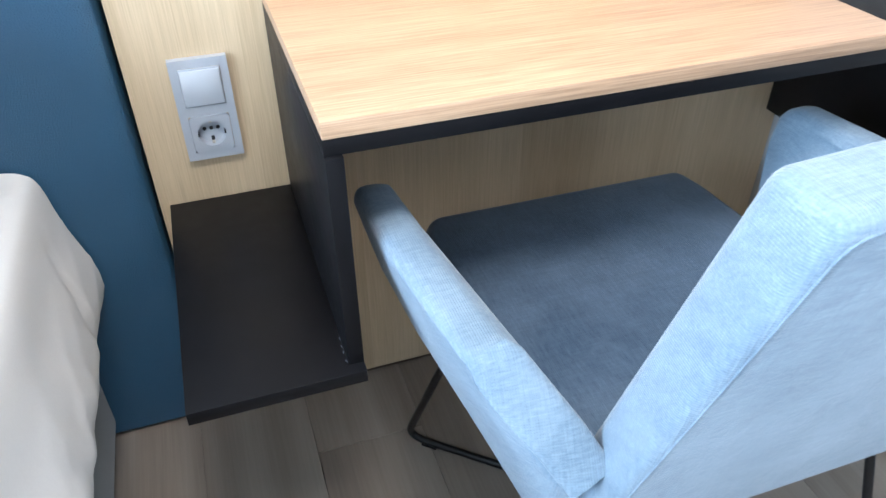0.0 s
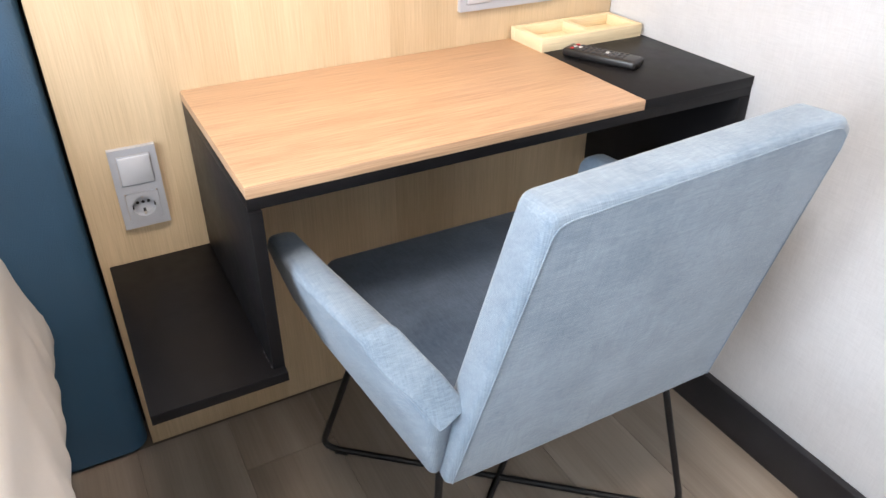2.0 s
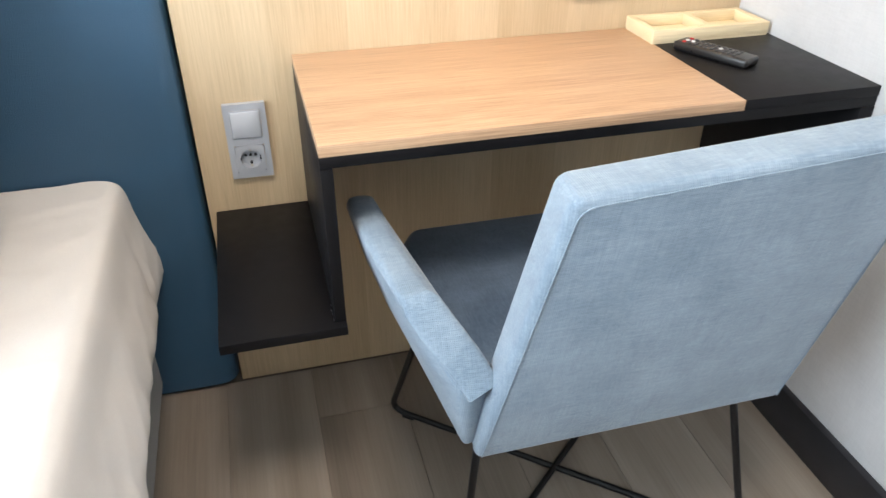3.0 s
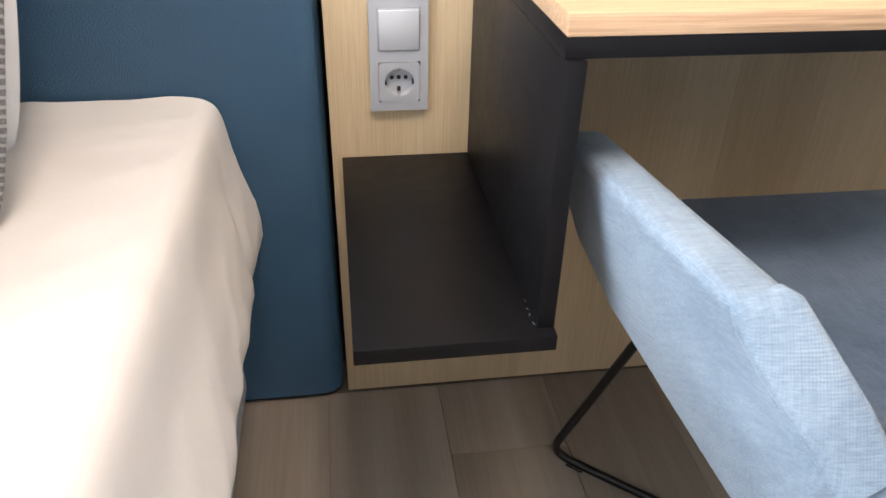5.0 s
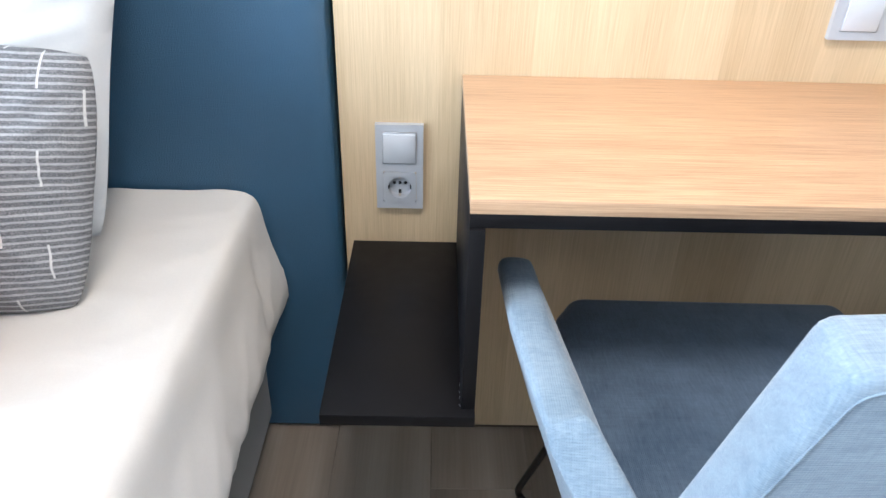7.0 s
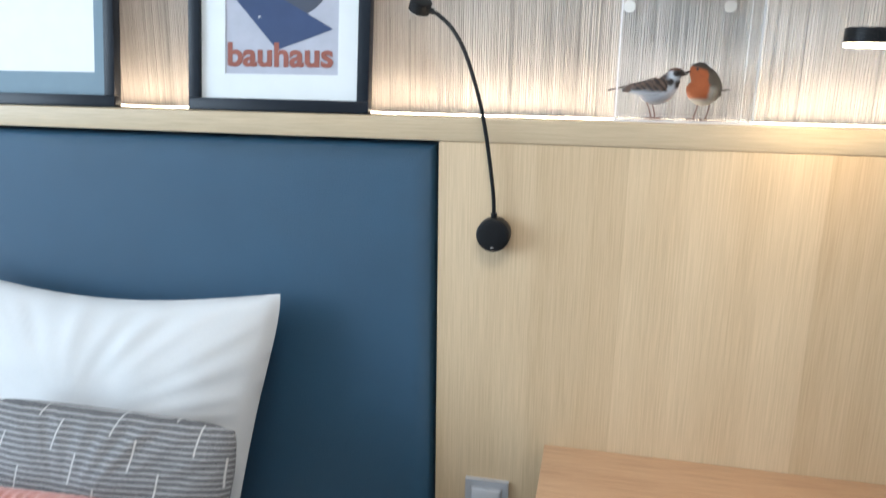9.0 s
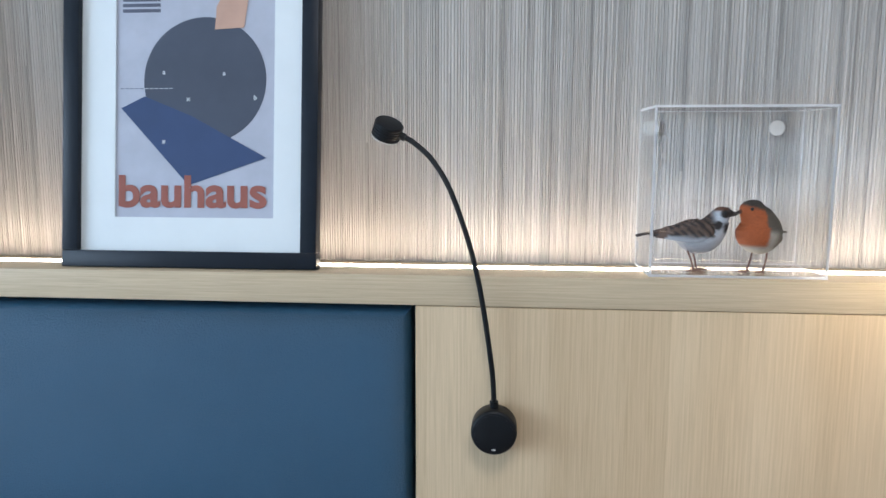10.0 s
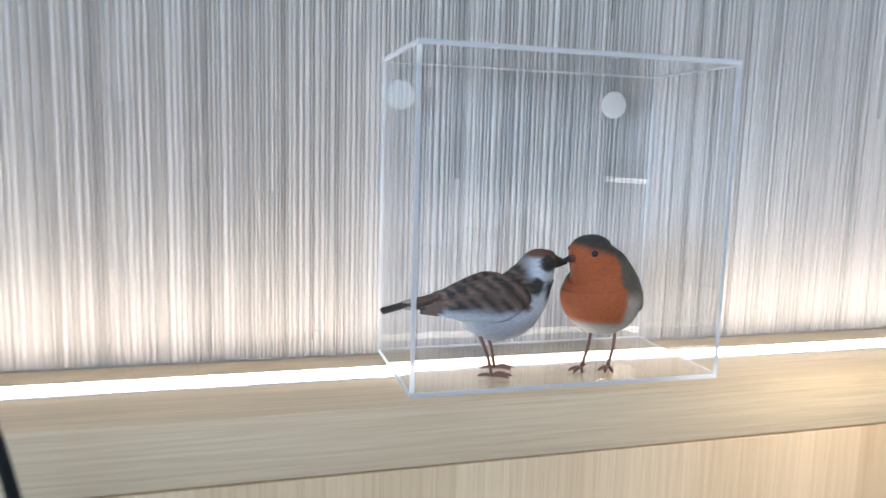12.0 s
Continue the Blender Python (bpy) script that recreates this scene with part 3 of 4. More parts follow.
reading_lamp(0.083, 1.139, [(0, -0.015, 0.024), (-0.004, -0.017, 0.08), (-0.022, -0.020, 0.19), (-0.049, -0.014, 0.275), (-0.073, -0.006, 0.318), (-0.097, -0.002, 0.341), (-0.114, 0.0, 0.350)],
             (-0.129, 0.0, 0.357), (0.36, -0.42, 0.83), False)
reading_lamp(0.93, 1.139, [(0, -0.015, 0.024), (-0.006, -0.03, 0.12), (-0.05, -0.055, 0.27), (-0.13, -0.075, 0.365), (-0.22, -0.095, 0.374), (-0.29, -0.103, 0.344), (-0.322, -0.105, 0.318)],
             (-0.356, -0.105, 0.311), (0.02, 0.0, 0.99), True, 1.85)
sp = bpy.data.lights.new("reading_lamp_beam", "SPOT")
sp.energy, sp.color, sp.spot_size, sp.spot_blend, sp.shadow_soft_size = 4, (1.0, 0.74, 0.44), radians(150), 0.7, 0.015
new("reading_lamp_beam", sp).matrix_world = look((0.574, -0.105, 1.431), (0.60, -0.06, 0.9))

# ---- pictures on the ledge ----


def picture(x0, w, h, label):
    """A framed picture that leans on the wall; parts are in its own upright plane."""
    lean = math.degrees(math.asin(0.055 / h))
    o = thing("picture", Matrix.Translation((x0, 0.016, LEDGE + 0.0012)) @ pose(0, 0, 0, -lean, 0, 0), label, "picture", "pictures on the ledge")
    b = 0.021
    for q in ((0, w, 0, b), (0, w, h - b, h), (0, b, b, h - b), (w - b, w, b, h - b)):
        part("frame_rail", box(q[0], q[1], 0, 0.020, q[2], q[3], 0.0012, 2), FRAMEBLACK, o, "narrow black frame rail")
    part("backing", box(b * 0.6, w - b * 0.6, 0.014, 0.019, b * 0.6, h - b * 0.6), FRAMEBLACK, o)
    return o


def window_mat(x0, x1, z0, z1, a0, a1, b0, b1):
    """A board with one opening, in x and z."""
    bm = bmesh.new()
    o = [[bm.verts.new((x, y, z)) for x, z in ((x0, z0), (x1, z0), (x1, z1), (x0, z1))] for y in (0.0085, 0.0105)]
    i = [[bm.verts.new((x, y, z)) for x, z in ((a0, b0), (a1, b0), (a1, b1), (a0, b1))] for y in (0.0085, 0.0105)]
    for k in range(4):
        n = (k + 1) % 4
        for q in ((o[0][k], o[0][n], i[0][n], i[0][k]), (o[1][k], i[1][k], i[1][n], o[1][n]), (i[0][k], i[0][n], i[1][n], i[1][k]), (o[0][n], o[0][k], o[1][k], o[1][n])):
            bm.faces.new(q)
    bmesh.ops.recalc_face_normals(bm, faces=bm.faces)
    return bm


W, HT = 0.332, 0.435
pic = picture(-0.472, W, HT, "black-framed art print with circle and red lettering on the ledge")
px0, px1, pz0, pz1 = 0.066, 0.274, 0.064, 0.352
mt = window_mat(0.019, W - 0.019, 0.019, HT - 0.019, px0, px1, pz0, pz1)
part("mat", mt, MATBOARD, pic, "white mat board")
prt = part("print", box(px0 - 0.004, px1 + 0.004, 0.0108, 0.0138, pz0 - 0.004, pz1 + 0.004), PRINT, pic, "grey-lilac art print")


def flat(name, outline, y, material, label=""):
    part(name, moved(slab(outline, 0.0003), pose(0, y, 0)), material, prt, label)


cx, cz, cr = 0.183, 0.238, 0.080
flat("circle", [(cx + cr * math.cos(2 * math.pi * k / 72), cz + cr * math.sin(2 * math.pi * k / 72)) for k in range(72)], 0.0104, PRINTDARK, "dark grey circle")
flat("blue_shape", [(0.073, 0.203), (0.104, 0.218), (0.166, 0.193), (0.264, 0.140), (0.163, 0.105)], 0.0100, PRINTBLUE, "dark blue slanted shape")
flat("orange_square", [(0.196, 0.302), (0.234, 0.304), (0.239, 0.339), (0.203, 0.340), (0.198, 0.331)], 0.0096, PRINTPEACH, "pale orange square")
part("lettering", moved(moved(lettering("bauhaus", 0.0585, 0.00015), Matrix.Diagonal((1.04, 1, 0.95, 1))), pose(px0 + 0.0025, 0.0100, pz0 + 0.014)), PRINTRED, prt, "red-brown lettering")
for s, lx, lz in (("a", 0.128, 0.246), ("a", 0.207, 0.244), ("x", 0.160, 0.212), ("b", 0.247, 0.213), ("x", 0.128, 0.158)):
    part("mark", moved(lettering(s, 0.0085, 0.0001), pose(lx, 0.0094, lz)), PRINTWHITE, prt, "small white letter")
for z in (0.339, 0.332, 0.325):
    flat("caption_bar", [(px0 + 0.008, z), (px0 + 0.058, z), (px0 + 0.058, z + 0.0042), (px0 + 0.008, z + 0.0042)], 0.0104, PRINTINK)
for k in range(11):
    xa = px0 + 0.006 + k * 0.0065
    flat("dash", [(xa, 0.2275), (xa + 0.0042, 0.2275), (xa + 0.0042, 0.2284), (xa, 0.2284)], 0.0096, PRINTWHITE if k > 4 else PRINTINK)

pic2 = picture(-0.952, 0.332, 0.435, "black-framed white drawing with grey mat leaning on the wall")
mt = window_mat(0.019, W - 0.019, 0.019, HT - 0.019, 0.046, W - 0.046, 0.062, HT - 0.05)
part("mat", mt, MATGREY, pic2, "grey-blue mat board")
part("print", box(0.042, W - 0.042, 0.0108, 0.0138, 0.058, HT - 0.046), PAPER, pic2, "white sheet")

# ---- acrylic case with two bird figurines ----
CX0, CX1, CY0, CY1, CZ1, TK = 0.2620, 0.4650, 0.006, 0.1005, 1.524, 0.003
CB = LEDGE + 0.0016
case = thing("display_case", pose(0, 0, 0), "clear acrylic display case on the lit ledge", "display case")
panels = (("case_base", (CX0, CX1, CY0, CY1, CB, CB + TK)), ("case_top", (CX0, CX1, CY0, CY1, CZ1 - TK, CZ1)),
          ("case_back", (CX0 + TK + 0.0002, CX1 - TK - 0.0002, CY1 - TK, CY1, CB + TK + 0.0002, CZ1 - TK - 0.0002)),
          ("case_side", (CX0, CX0 + TK, CY0, CY1, CB + TK + 0.0002, CZ1 - TK - 0.0002)), ("case_side", (CX1 - TK, CX1, CY0, CY1, CB + TK + 0.0002, CZ1 - TK - 0.0002)))
for nm, d in panels:
    sheet_bm = box(*d, 0.0004, 1)
    for f in sheet_bm.faces:
        f.material_index = 1 if f.calc_area() < 0.0012 else 0
    p = part(nm, sheet_bm, [ACRYLIC, EDGEGLINT], case)
    p.visible_shadow = nm == "case_top"
for dx in (CX0 + 0.0135, CX1 - 0.036):
    part("fixing_pad", moved(disc(0.0095, 0.0012, 32), pose(dx, CY1 - TK - 0.0003, CZ1 - 0.024, 90)), DISCWHITE, case, "round translucent pad")


def smoothstep(a, b, x):
    s = min(1, max(0, (x - a) / (b - a)))
    return s * s * (3 - 2 * s)


def blend(a, b, s):
    return tuple(p + (q - p) * s for p, q in zip(a, b))


def loft(rings, seg=36, sub=6):
    """A skin through ellipses: centre, normal direction in x and z, half width (y) and half height."""
    ctr = smooth_line([r[0] for r in rings], sub)
    rad = smooth_line([(r[1], r[2], 0) for r in rings], sub)
    bm = bmesh.new()
    loops = []
    for i, (c, r) in enumerate(zip(ctr, rad)):
        d = (ctr[min(i + 1, len(ctr) - 1)] - ctr[max(i - 1, 0)]).normalized()
        side = Vector((0, 1, 0))
        up = d.cross(side).normalized()
        side = up.cross(d).normalized()
        loops.append([bm.verts.new(c + side * math.cos(a) * max(r.x, 0.0002) + up * math.sin(a) * max(r.y, 0.0002)) for a in (2 * math.pi * k / seg for k in range(seg))])
    for a, b in zip(loops, loops[1:]):
        for k in range(seg):
            bm.faces.new((a[k], a[(k + 1) % seg], b[(k + 1) % seg], b[k]))
    bm.faces.new(loops[0][::-1])
    bm.faces.new(loops[-1])
    bmesh.ops.recalc_face_normals(bm, faces=bm.faces)
    return bm


def leg(bm, hip, ankle, heading, colour_slot):
    own = tube(smooth_line([hip, (Vector(hip) + Vector(ankle)) / 2 + Vector((0.001, 0, 0)), ankle], 4), 0.0011, 8, None)
    for da, ln in ((-0.45, 0.011), (0.0, 0.013), (0.45, 0.011), (math.pi, 0.009)):
        d = Vector((math.cos(heading + da), math.sin(heading + da), 0))
        a = Vector(ankle)
        merge(own, tube([a, a + d * ln * 0.5 + Vector((0, 0, 0.0006)), a + d * ln * 0.85, a + d * ln - Vector((0, 0, 0.0008))], 0.0011, 8, [1, 1, 0.8, 0.15]))
    for f in own.faces:
        f.material_index = colour_slot
    merge(bm, own)


def bird(name, bm, tint, m, label):
    """One plain mesh with painted plumage."""
    me = mesh(name, bm, [PLUMAGE, CLAW, SOCKETDARK], 180)
    col = me.color_attributes.new("plumage", "FLOAT_COLOR", "POINT")
    for i, v in enumerate(me.vertices):
        col.data[i].color = (*tint(v.co), 1)
    o = new(name, me)
    o.matrix_basis = m
    return tagged(o, label, "bird figurine", "bird figurines")


def ball(r, c, slot):
    own = bmesh.new()
    bmesh.ops.create_uvsphere(own, u_segments=14, v_segments=10, radius=r)
    bmesh.ops.translate(own, vec=c, verts=own.verts)
    for f in own.faces:
        f.material_index = slot
    return own


MM = 0.001
sp_rings = [((-0.043, 0, 0.0505), 0.003, 0.0025), ((-0.034, 0, 0.0485), 0.008, 0.007), ((-0.022, 0, 0.0462), 0.0125, 0.0125), ((-0.008, 0, 0.0428), 0.0165, 0.0202),
            ((0.005, 0, 0.0440), 0.0180, 0.0212), ((0.0140, 0, 0.0505), 0.0158, 0.0180), ((0.0210, 0, 0.0608), 0.0122, 0.0138), ((0.0255, 0, 0.0675), 0.0113, 0.0116),
            ((0.0315, 0, 0.0703), 0.0078, 0.0080), ((0.0345, 0, 0.0703), 0.0046, 0.0048), ((0.0390, 0, 0.0698), 0.0028, 0.0030), ((0.0440, 0, 0.0690), 0.0004, 0.0004)]
sparrow = loft(sp_rings)
for dy, dz in ((-0.003, 0), (0.0, 0.0012), (0.003, 0)):
    merge(sparrow, moved(box(-0.035, 0.0, -0.0022, 0.0022, -0.0007, 0.0007, 0.0005), pose(-0.040, dy, 0.0505 + dz, 0, -14, 0)))
for sgn in (-1, 1):
    wing = loft([((-0.052, sgn * 0.006, 0.0465), 0.0008, 0.002), ((-0.040, sgn * 0.009, 0.048), 0.0022, 0.005), ((-0.022, sgn * 0.0135, 0.050), 0.0036, 0.010), ((-0.004, sgn * 0.0165, 0.053), 0.0040, 0.0125), ((0.009, sgn * 0.0160, 0.056), 0.0025, 0.008), ((0.013, sgn * 0.0150, 0.058), 0.0005, 0.002)], 16, 5)
    merge(sparrow, moved(wing, pose(0, 0, -0.0034)))
    merge(sparrow, ball(0.0021, (0.0268, sgn * 0.0103, 0.0713), 2))
leg(sparrow, (-0.014, -0.006, 0.026), (-0.006, -0.007, 0.0016), -0.15, 1)
leg(sparrow, (-0.006, 0.007, 0.026), (0.001, 0.008, 0.0016), -0.1, 1)


def sparrow_tint(c):
    grey, brown, dark, white, cap = (0.36, 0.36, 0.38), (0.100, 0.062, 0.045), (0.024, 0.019, 0.018), (0.46, 0.49, 0.54), (0.11, 0.048, 0.027)
    n = noise.noise(Vector((c.x * 260, c.y * 260, c.z * 90)))
    line = 0.0535 + 0.10 * (c.x + 0.01)
    t = blend(white, grey, smoothstep(0.045, 0.03, c.z))
    back = smoothstep(line - 0.010, line - 0.004, c.z) * smoothstep(0.020, 0.010, c.x)
    if abs(c.y) > 0.013 and -0.05 < c.x < 0.014 and c.z > 0.040:
        back = max(back, smoothstep(0.041, 0.045, c.z))
    bars = 0.5 + 0.5 * math.sin((c.x * 0.75 + c.z * 0.65) * 900 + 2.2 * n)
    feather = blend(blend(brown, dark, smoothstep(0.45, 0.7, bars)), (0.20, 0.15, 0.12), 0.45 * smoothstep(0.16, 0.04, bars))
    t = blend(t, feather, back)
    if c.x < -0.04:
        t = dark if c.x < -0.05 else brown
    if c.x > 0.008:
        c = Vector((c.x + 0.0007, c.y, c.z + 0.0032))
        t = blend(t, cap, smoothstep(0.0755, 0.0785, c.z))
        spot = math.hypot((c.x - 0.0195), (c.z - 0.0605))
        t = blend(t, dark, smoothstep(0.0062, 0.0045, spot))
        t = blend(t, dark, smoothstep(0.0075, 0.005, math.hypot(c.x - 0.028, (c.z - 0.0735) * 1.3)))
        t = blend(t, dark, smoothstep(0.031, 0.034, c.x))
        t = blend(t, dark, smoothstep(0.024, 0.028, c.x) * smoothstep(0.066, 0.060, c.z) * smoothstep(0.048, 0.054, c.z))
    return t


FLOORZ = CB + TK + 0.0002
bird("bird_figurine", sparrow, sparrow_tint, pose(0.3240, 0.032, FLOORZ), "small sparrow figurine with brown back and white breast")

rb = [((0.009, 0.008, 0.0235), 0.004, 0.004), ((0.007, 0.006, 0.029), 0.0145, 0.0145), ((0.0045, 0.003, 0.037), 0.0225, 0.0225), ((0.0015, 0, 0.047), 0.0266, 0.0262),
      ((0.0005, 0, 0.056), 0.0246, 0.0242), ((-0.002, -0.001, 0.064), 0.0202, 0.0198), ((-0.006, -0.002, 0.0705), 0.0164, 0.0160), ((-0.0085, -0.002, 0.0765), 0.0146, 0.0144),
      ((-0.0095, -0.002, 0.0822), 0.0118, 0.0116), ((-0.0100, -0.002, 0.0856), 0.0072, 0.0070), ((-0.0102, -0.002, 0.0868), 0.001, 0.001)]
robin = loft(rb, 56, 9)
merge(robin, tube([(-0.0190, -0.0045, 0.0730), (-0.0250, -0.0050, 0.0722), (-0.0315, -0.0045, 0.0703)], 0.0034, 12, [1, 0.6, 0.1]))
for dy in (-0.004, 0.0, 0.004):
    merge(robin, moved(box(0, 0.030, -0.0024, 0.0024, -0.0008, 0.0008, 0.0006), pose(0.018, 0.016 + dy, 0.044, 0, -4, 35 + 500 * dy)))
for sgn, wy in ((1, -0.012), (-1, 0.022)):
    merge(robin, loft([((0.025, wy * 0.5 + 0.008, 0.036), 0.001, 0.001), ((0.0225, wy * 0.8 + 0.004, 0.042), 0.006, 0.0035), ((0.0175, wy, 0.051), 0.0085, 0.0042), ((0.0115, wy, 0.060), 0.007, 0.004), ((0.006, wy * 0.8, 0.066), 0.002, 0.001)], 16, 5))
merge(robin, ball(0.0021, (-0.0125, -0.0150, 0.0768), 2))
merge(robin, ball(0.0021, (-0.0170, 0.0090, 0.0768), 2))
leg(robin, (-0.006, -0.004, 0.027), (-0.012, -0.004, 0.0016), -2.4, 1)
leg(robin, (0.011, -0.004, 0.027), (0.006, -0.006, 0.0016), -2.2, 1)


def robin_tint(c):
    orange, olive, white, dark = (0.33, 0.078, 0.016), (0.085, 0.070, 0.052), (0.44, 0.41, 0.35), (0.03, 0.026, 0.024)
    ang = math.degrees(math.atan2(c.y - 0.0, c.x + 0.001))
    off = abs((ang + 142 + 180) % 360 - 180)
    edge = 66 + 5 * noise.noise(Vector((c.x * 300, c.y * 300, c.z * 300)))
    t = olive
    flank = smoothstep(0.056, 0.046, c.z)
    t = blend(t, blend(olive, white, 0.75), flank * smoothstep(110, 75, off))
    t = blend(t, orange, smoothstep(edge + 6, edge - 6, off) * smoothstep(0.0305, 0.036, c.z))
    t = blend(t, white, smoothstep(0.034, 0.028, c.z))
    if c.x < -0.0225 and 0.066 < c.z < 0.077 and abs(c.y + 0.0045) < 0.0045:
        t = dark
    crown = 0.0790 - 0.25 * (c.x + 0.0085) + 0.0012 * noise.noise(c * 500)
    t = blend(t, (0.035, 0.028, 0.022), smoothstep(crown - 0.004, crown + 0.002, c.z))
    return t


bird("bird_figurine", robin, robin_tint, pose(0.3925, 0.034, FLOORZ), "small robin figurine with orange breast and grey-brown wings")

# ---- bed ----
BX0, BXE, BTOP, BY1 = -1.82, -0.150, 0.559, -2.08
bed = thing("bed", pose(0, 0, 0), "double bed with white sheet over a dark grey base", "bed")
part("bed_base", box(BX0 + 0.02, -0.181, BY1 + 0.02, -0.016, 0.045, 0.36, 0.012, 3), BEDBASE, bed, "dark grey upholstered bed base")
for fx in (BX0 + 0.1, -0.25):
    for fy in (-0.12, BY1 + 0.12):
        part("bed_foot", moved(disc(0.025, 0.046, 20), pose(fx, fy, 0)), SOCKETDARK, bed)


def sheet_profile(s):
    """Half section of the made mattress, from the middle of the bed (0) over the edge to the tuck (1)."""
    pts = ((-0.985, BTOP), (-0.6, BTOP), (-0.30, BTOP - 0.001), (-0.205, BTOP - 0.002), (-0.172, BTOP - 0.007), (-0.156, BTOP - 0.028), (-0.146, BTOP - 0.09), (-0.130, BTOP - 0.15),
           (-0.122, BTOP - 0.20), (-0.138, BTOP - 0.245), (-0.180, BTOP - 0.266))
    return pts


prof = smooth_line([(a, 0, b) for a, b in sheet_profile(0)], 8)


def sheet_point(u, v):
    mirror = u < 0.5
    s = abs(u - 0.5) * 2
    i = min(int(s * (len(prof) - 1)), len(prof) - 2)
    p = prof[i].lerp(prof[i + 1], s * (len(prof) - 1) - i)
    y = -0.018 + v * (BY1 + 0.018)
    side = smoothstep(0.45, 0.8, s)
    n1 = noise.noise(Vector((p.x * 2.0, y * 3.0, p.z * 3)))
    fold = noise.noise(Vector((y * 17 + p.z * 9, p.z * 5, 2.0)))
    long = noise.noise(Vector((y * 5 - p.z * 6, 1.7, 0.0)))
    x = p.x + side * (0.009 * fold + 0.012 * long) * smoothstep(0.0, 0.06, -y)
    z = p.z + (1 - side) * (0.005 * n1 + 0.0025 * noise.noise(Vector((p.x * 14, y * 10, 3)))) + 0.010 * side * n1
    pull = 1 - abs(noise.noise(Vector((p.x * 5 + y * 2.2, y * 13 - p.x * 6, 7.0))))
    z += (1 - side) * 0.0045 * pull ** 7 * smoothstep(-0.75, -0.25, p.x)
    x += side * 0.003 * (1 - abs(noise.noise(Vector((y * 11 - p.z * 14, p.z * 3, 5.0))))) ** 6
    crease = math.exp(-((y + 0.085 + (BTOP - p.z) * 0.35) / 0.010) ** 2) * side
    x -= 0.010 * crease
    if mirror:
        x = -1.97 - x
    return (x, y, z)


part("sheet", grid(170, 150, sheet_point), SHEET, bed, "smooth white sheet, tucked in at the side", smooth=180)
part("mattress", box(BX0 + 0.03, -0.185, BY1 + 0.02, -0.03, 0.361, 0.545, 0.03, 3), SHEET, bed)


def cushion(name, w, h, t, m, material, label, pinch=0.05, rib=None, n=70, wrinkle=0.004, sag=0.0, taper=0.0, rnd=0.03):
    """A stuffed cushion, upright in x and z, with thickness along y; its lower edge is z = 0."""
    bm = bmesh.new()

    def shape(u, v, side):
        a, b = 2 * u - 1, 2 * v - 1
        inx = 1 - pinch * (1 - b * b) * 0.9
        inz = 1 - pinch * (1 - a * a) * 1.1
        cut = 1 - rnd * (a * a * b * b) ** 2
        x, z = a * w / 2 * inx * cut * (1 - taper * (1 - v)), b * h / 2 * inz * cut
        k = max(0.0, (1 - abs(a) ** 2.6) * (1 - abs(b) ** 2.6)) ** 0.55
        y = side * t / 2 * k
        q = Vector((x * 7, z * 7, side * 2 + w * 10))
        y += wrinkle * noise.noise(q * 1.6) * (0.3 + k) * side
        edge = max(abs(a), abs(b)) ** 3
        y += side * wrinkle * 0.8 * edge * (1 - edge) * 4 * noise.noise(Vector((math.atan2(b, a) * 9, side, 4.0)))
        if rib:
            y += side * rib(x, z) * min(1, k * 3)
        z -= sag * (1 - a * a) * (b > 0) * b
        return Vector((x, y, z + h / 2))
    for side in (-1, 1):
        sh = grid(n, n, lambda u, v: shape(u, v, side))
        merge(bm, sh)
    bmesh.ops.remove_doubles(bm, verts=bm.verts, dist=0.0004)
    bmesh.ops.recalc_face_normals(bm, faces=bm.faces)
    return solid(name, bm, material, label, "cushion" if name == "cushion" else "pillow", m=m, smooth=180)


def rest(x, y, z, tilt, yaw, roll=0):
    return Matrix.Translation((x, y, z)) @ pose(0, 0, 0, 0, 0, yaw) @ pose(0, 0, 0, -tilt, 0, 0) @ pose(0, 0, 0, 0, roll, 0)


cushion("pillow", 0.72, 0.50, 0.16, rest(-0.610, -0.19, 0.555, 14, 0, 0), PILLOWCASE, "plump white pillow standing against the blue headboard", 0.05, None, 60, 0.008, 0.035, 0.23, 0.06)
cushion("cushion", 0.46, 0.335, 0.15, rest(-0.497, -0.360, 0.556, 20, 4, 2), STRIPED, "dark grey cushion with fine pale stripes and white dashes", 0.0, None, 80, 0.007, 0.0, 0.16, 0.07)
cushion("cushion", 0.42, 0.275, 0.13, rest(-0.560, -0.495, 0.558, 22, 5, 1), PINK, "salmon pink knitted cushion in front of the striped one", 0.02,
        lambda x, z: 0.0038 * math.sin(x * 2 * math.pi / 0.016) + 0.0009 * math.sin(z * 2 * math.pi / 0.011 + (1.6 if int((x + 3) / 0.016) % 2 else 0)), 120, 0.006, 0.0, 0.14, 0.06)
cushion("cushion", 0.40, 0.25, 0.12, rest(-0.590, -0.615, 0.558, 25, 5, 1), YELLOW, "yellow and grey ribbed knit cushion at the front", 0.02,
        lambda x, z: 0.0045 * math.sin(x * 2 * math.pi / 0.018), 120, 0.006, 0.0, 0.12, 0.06)

# ---- chair ----
chair = thing("armchair", pose(0.593, -0.50, 0), "blue-grey velour armchair with black wire legs pushed under the desk", "chair")


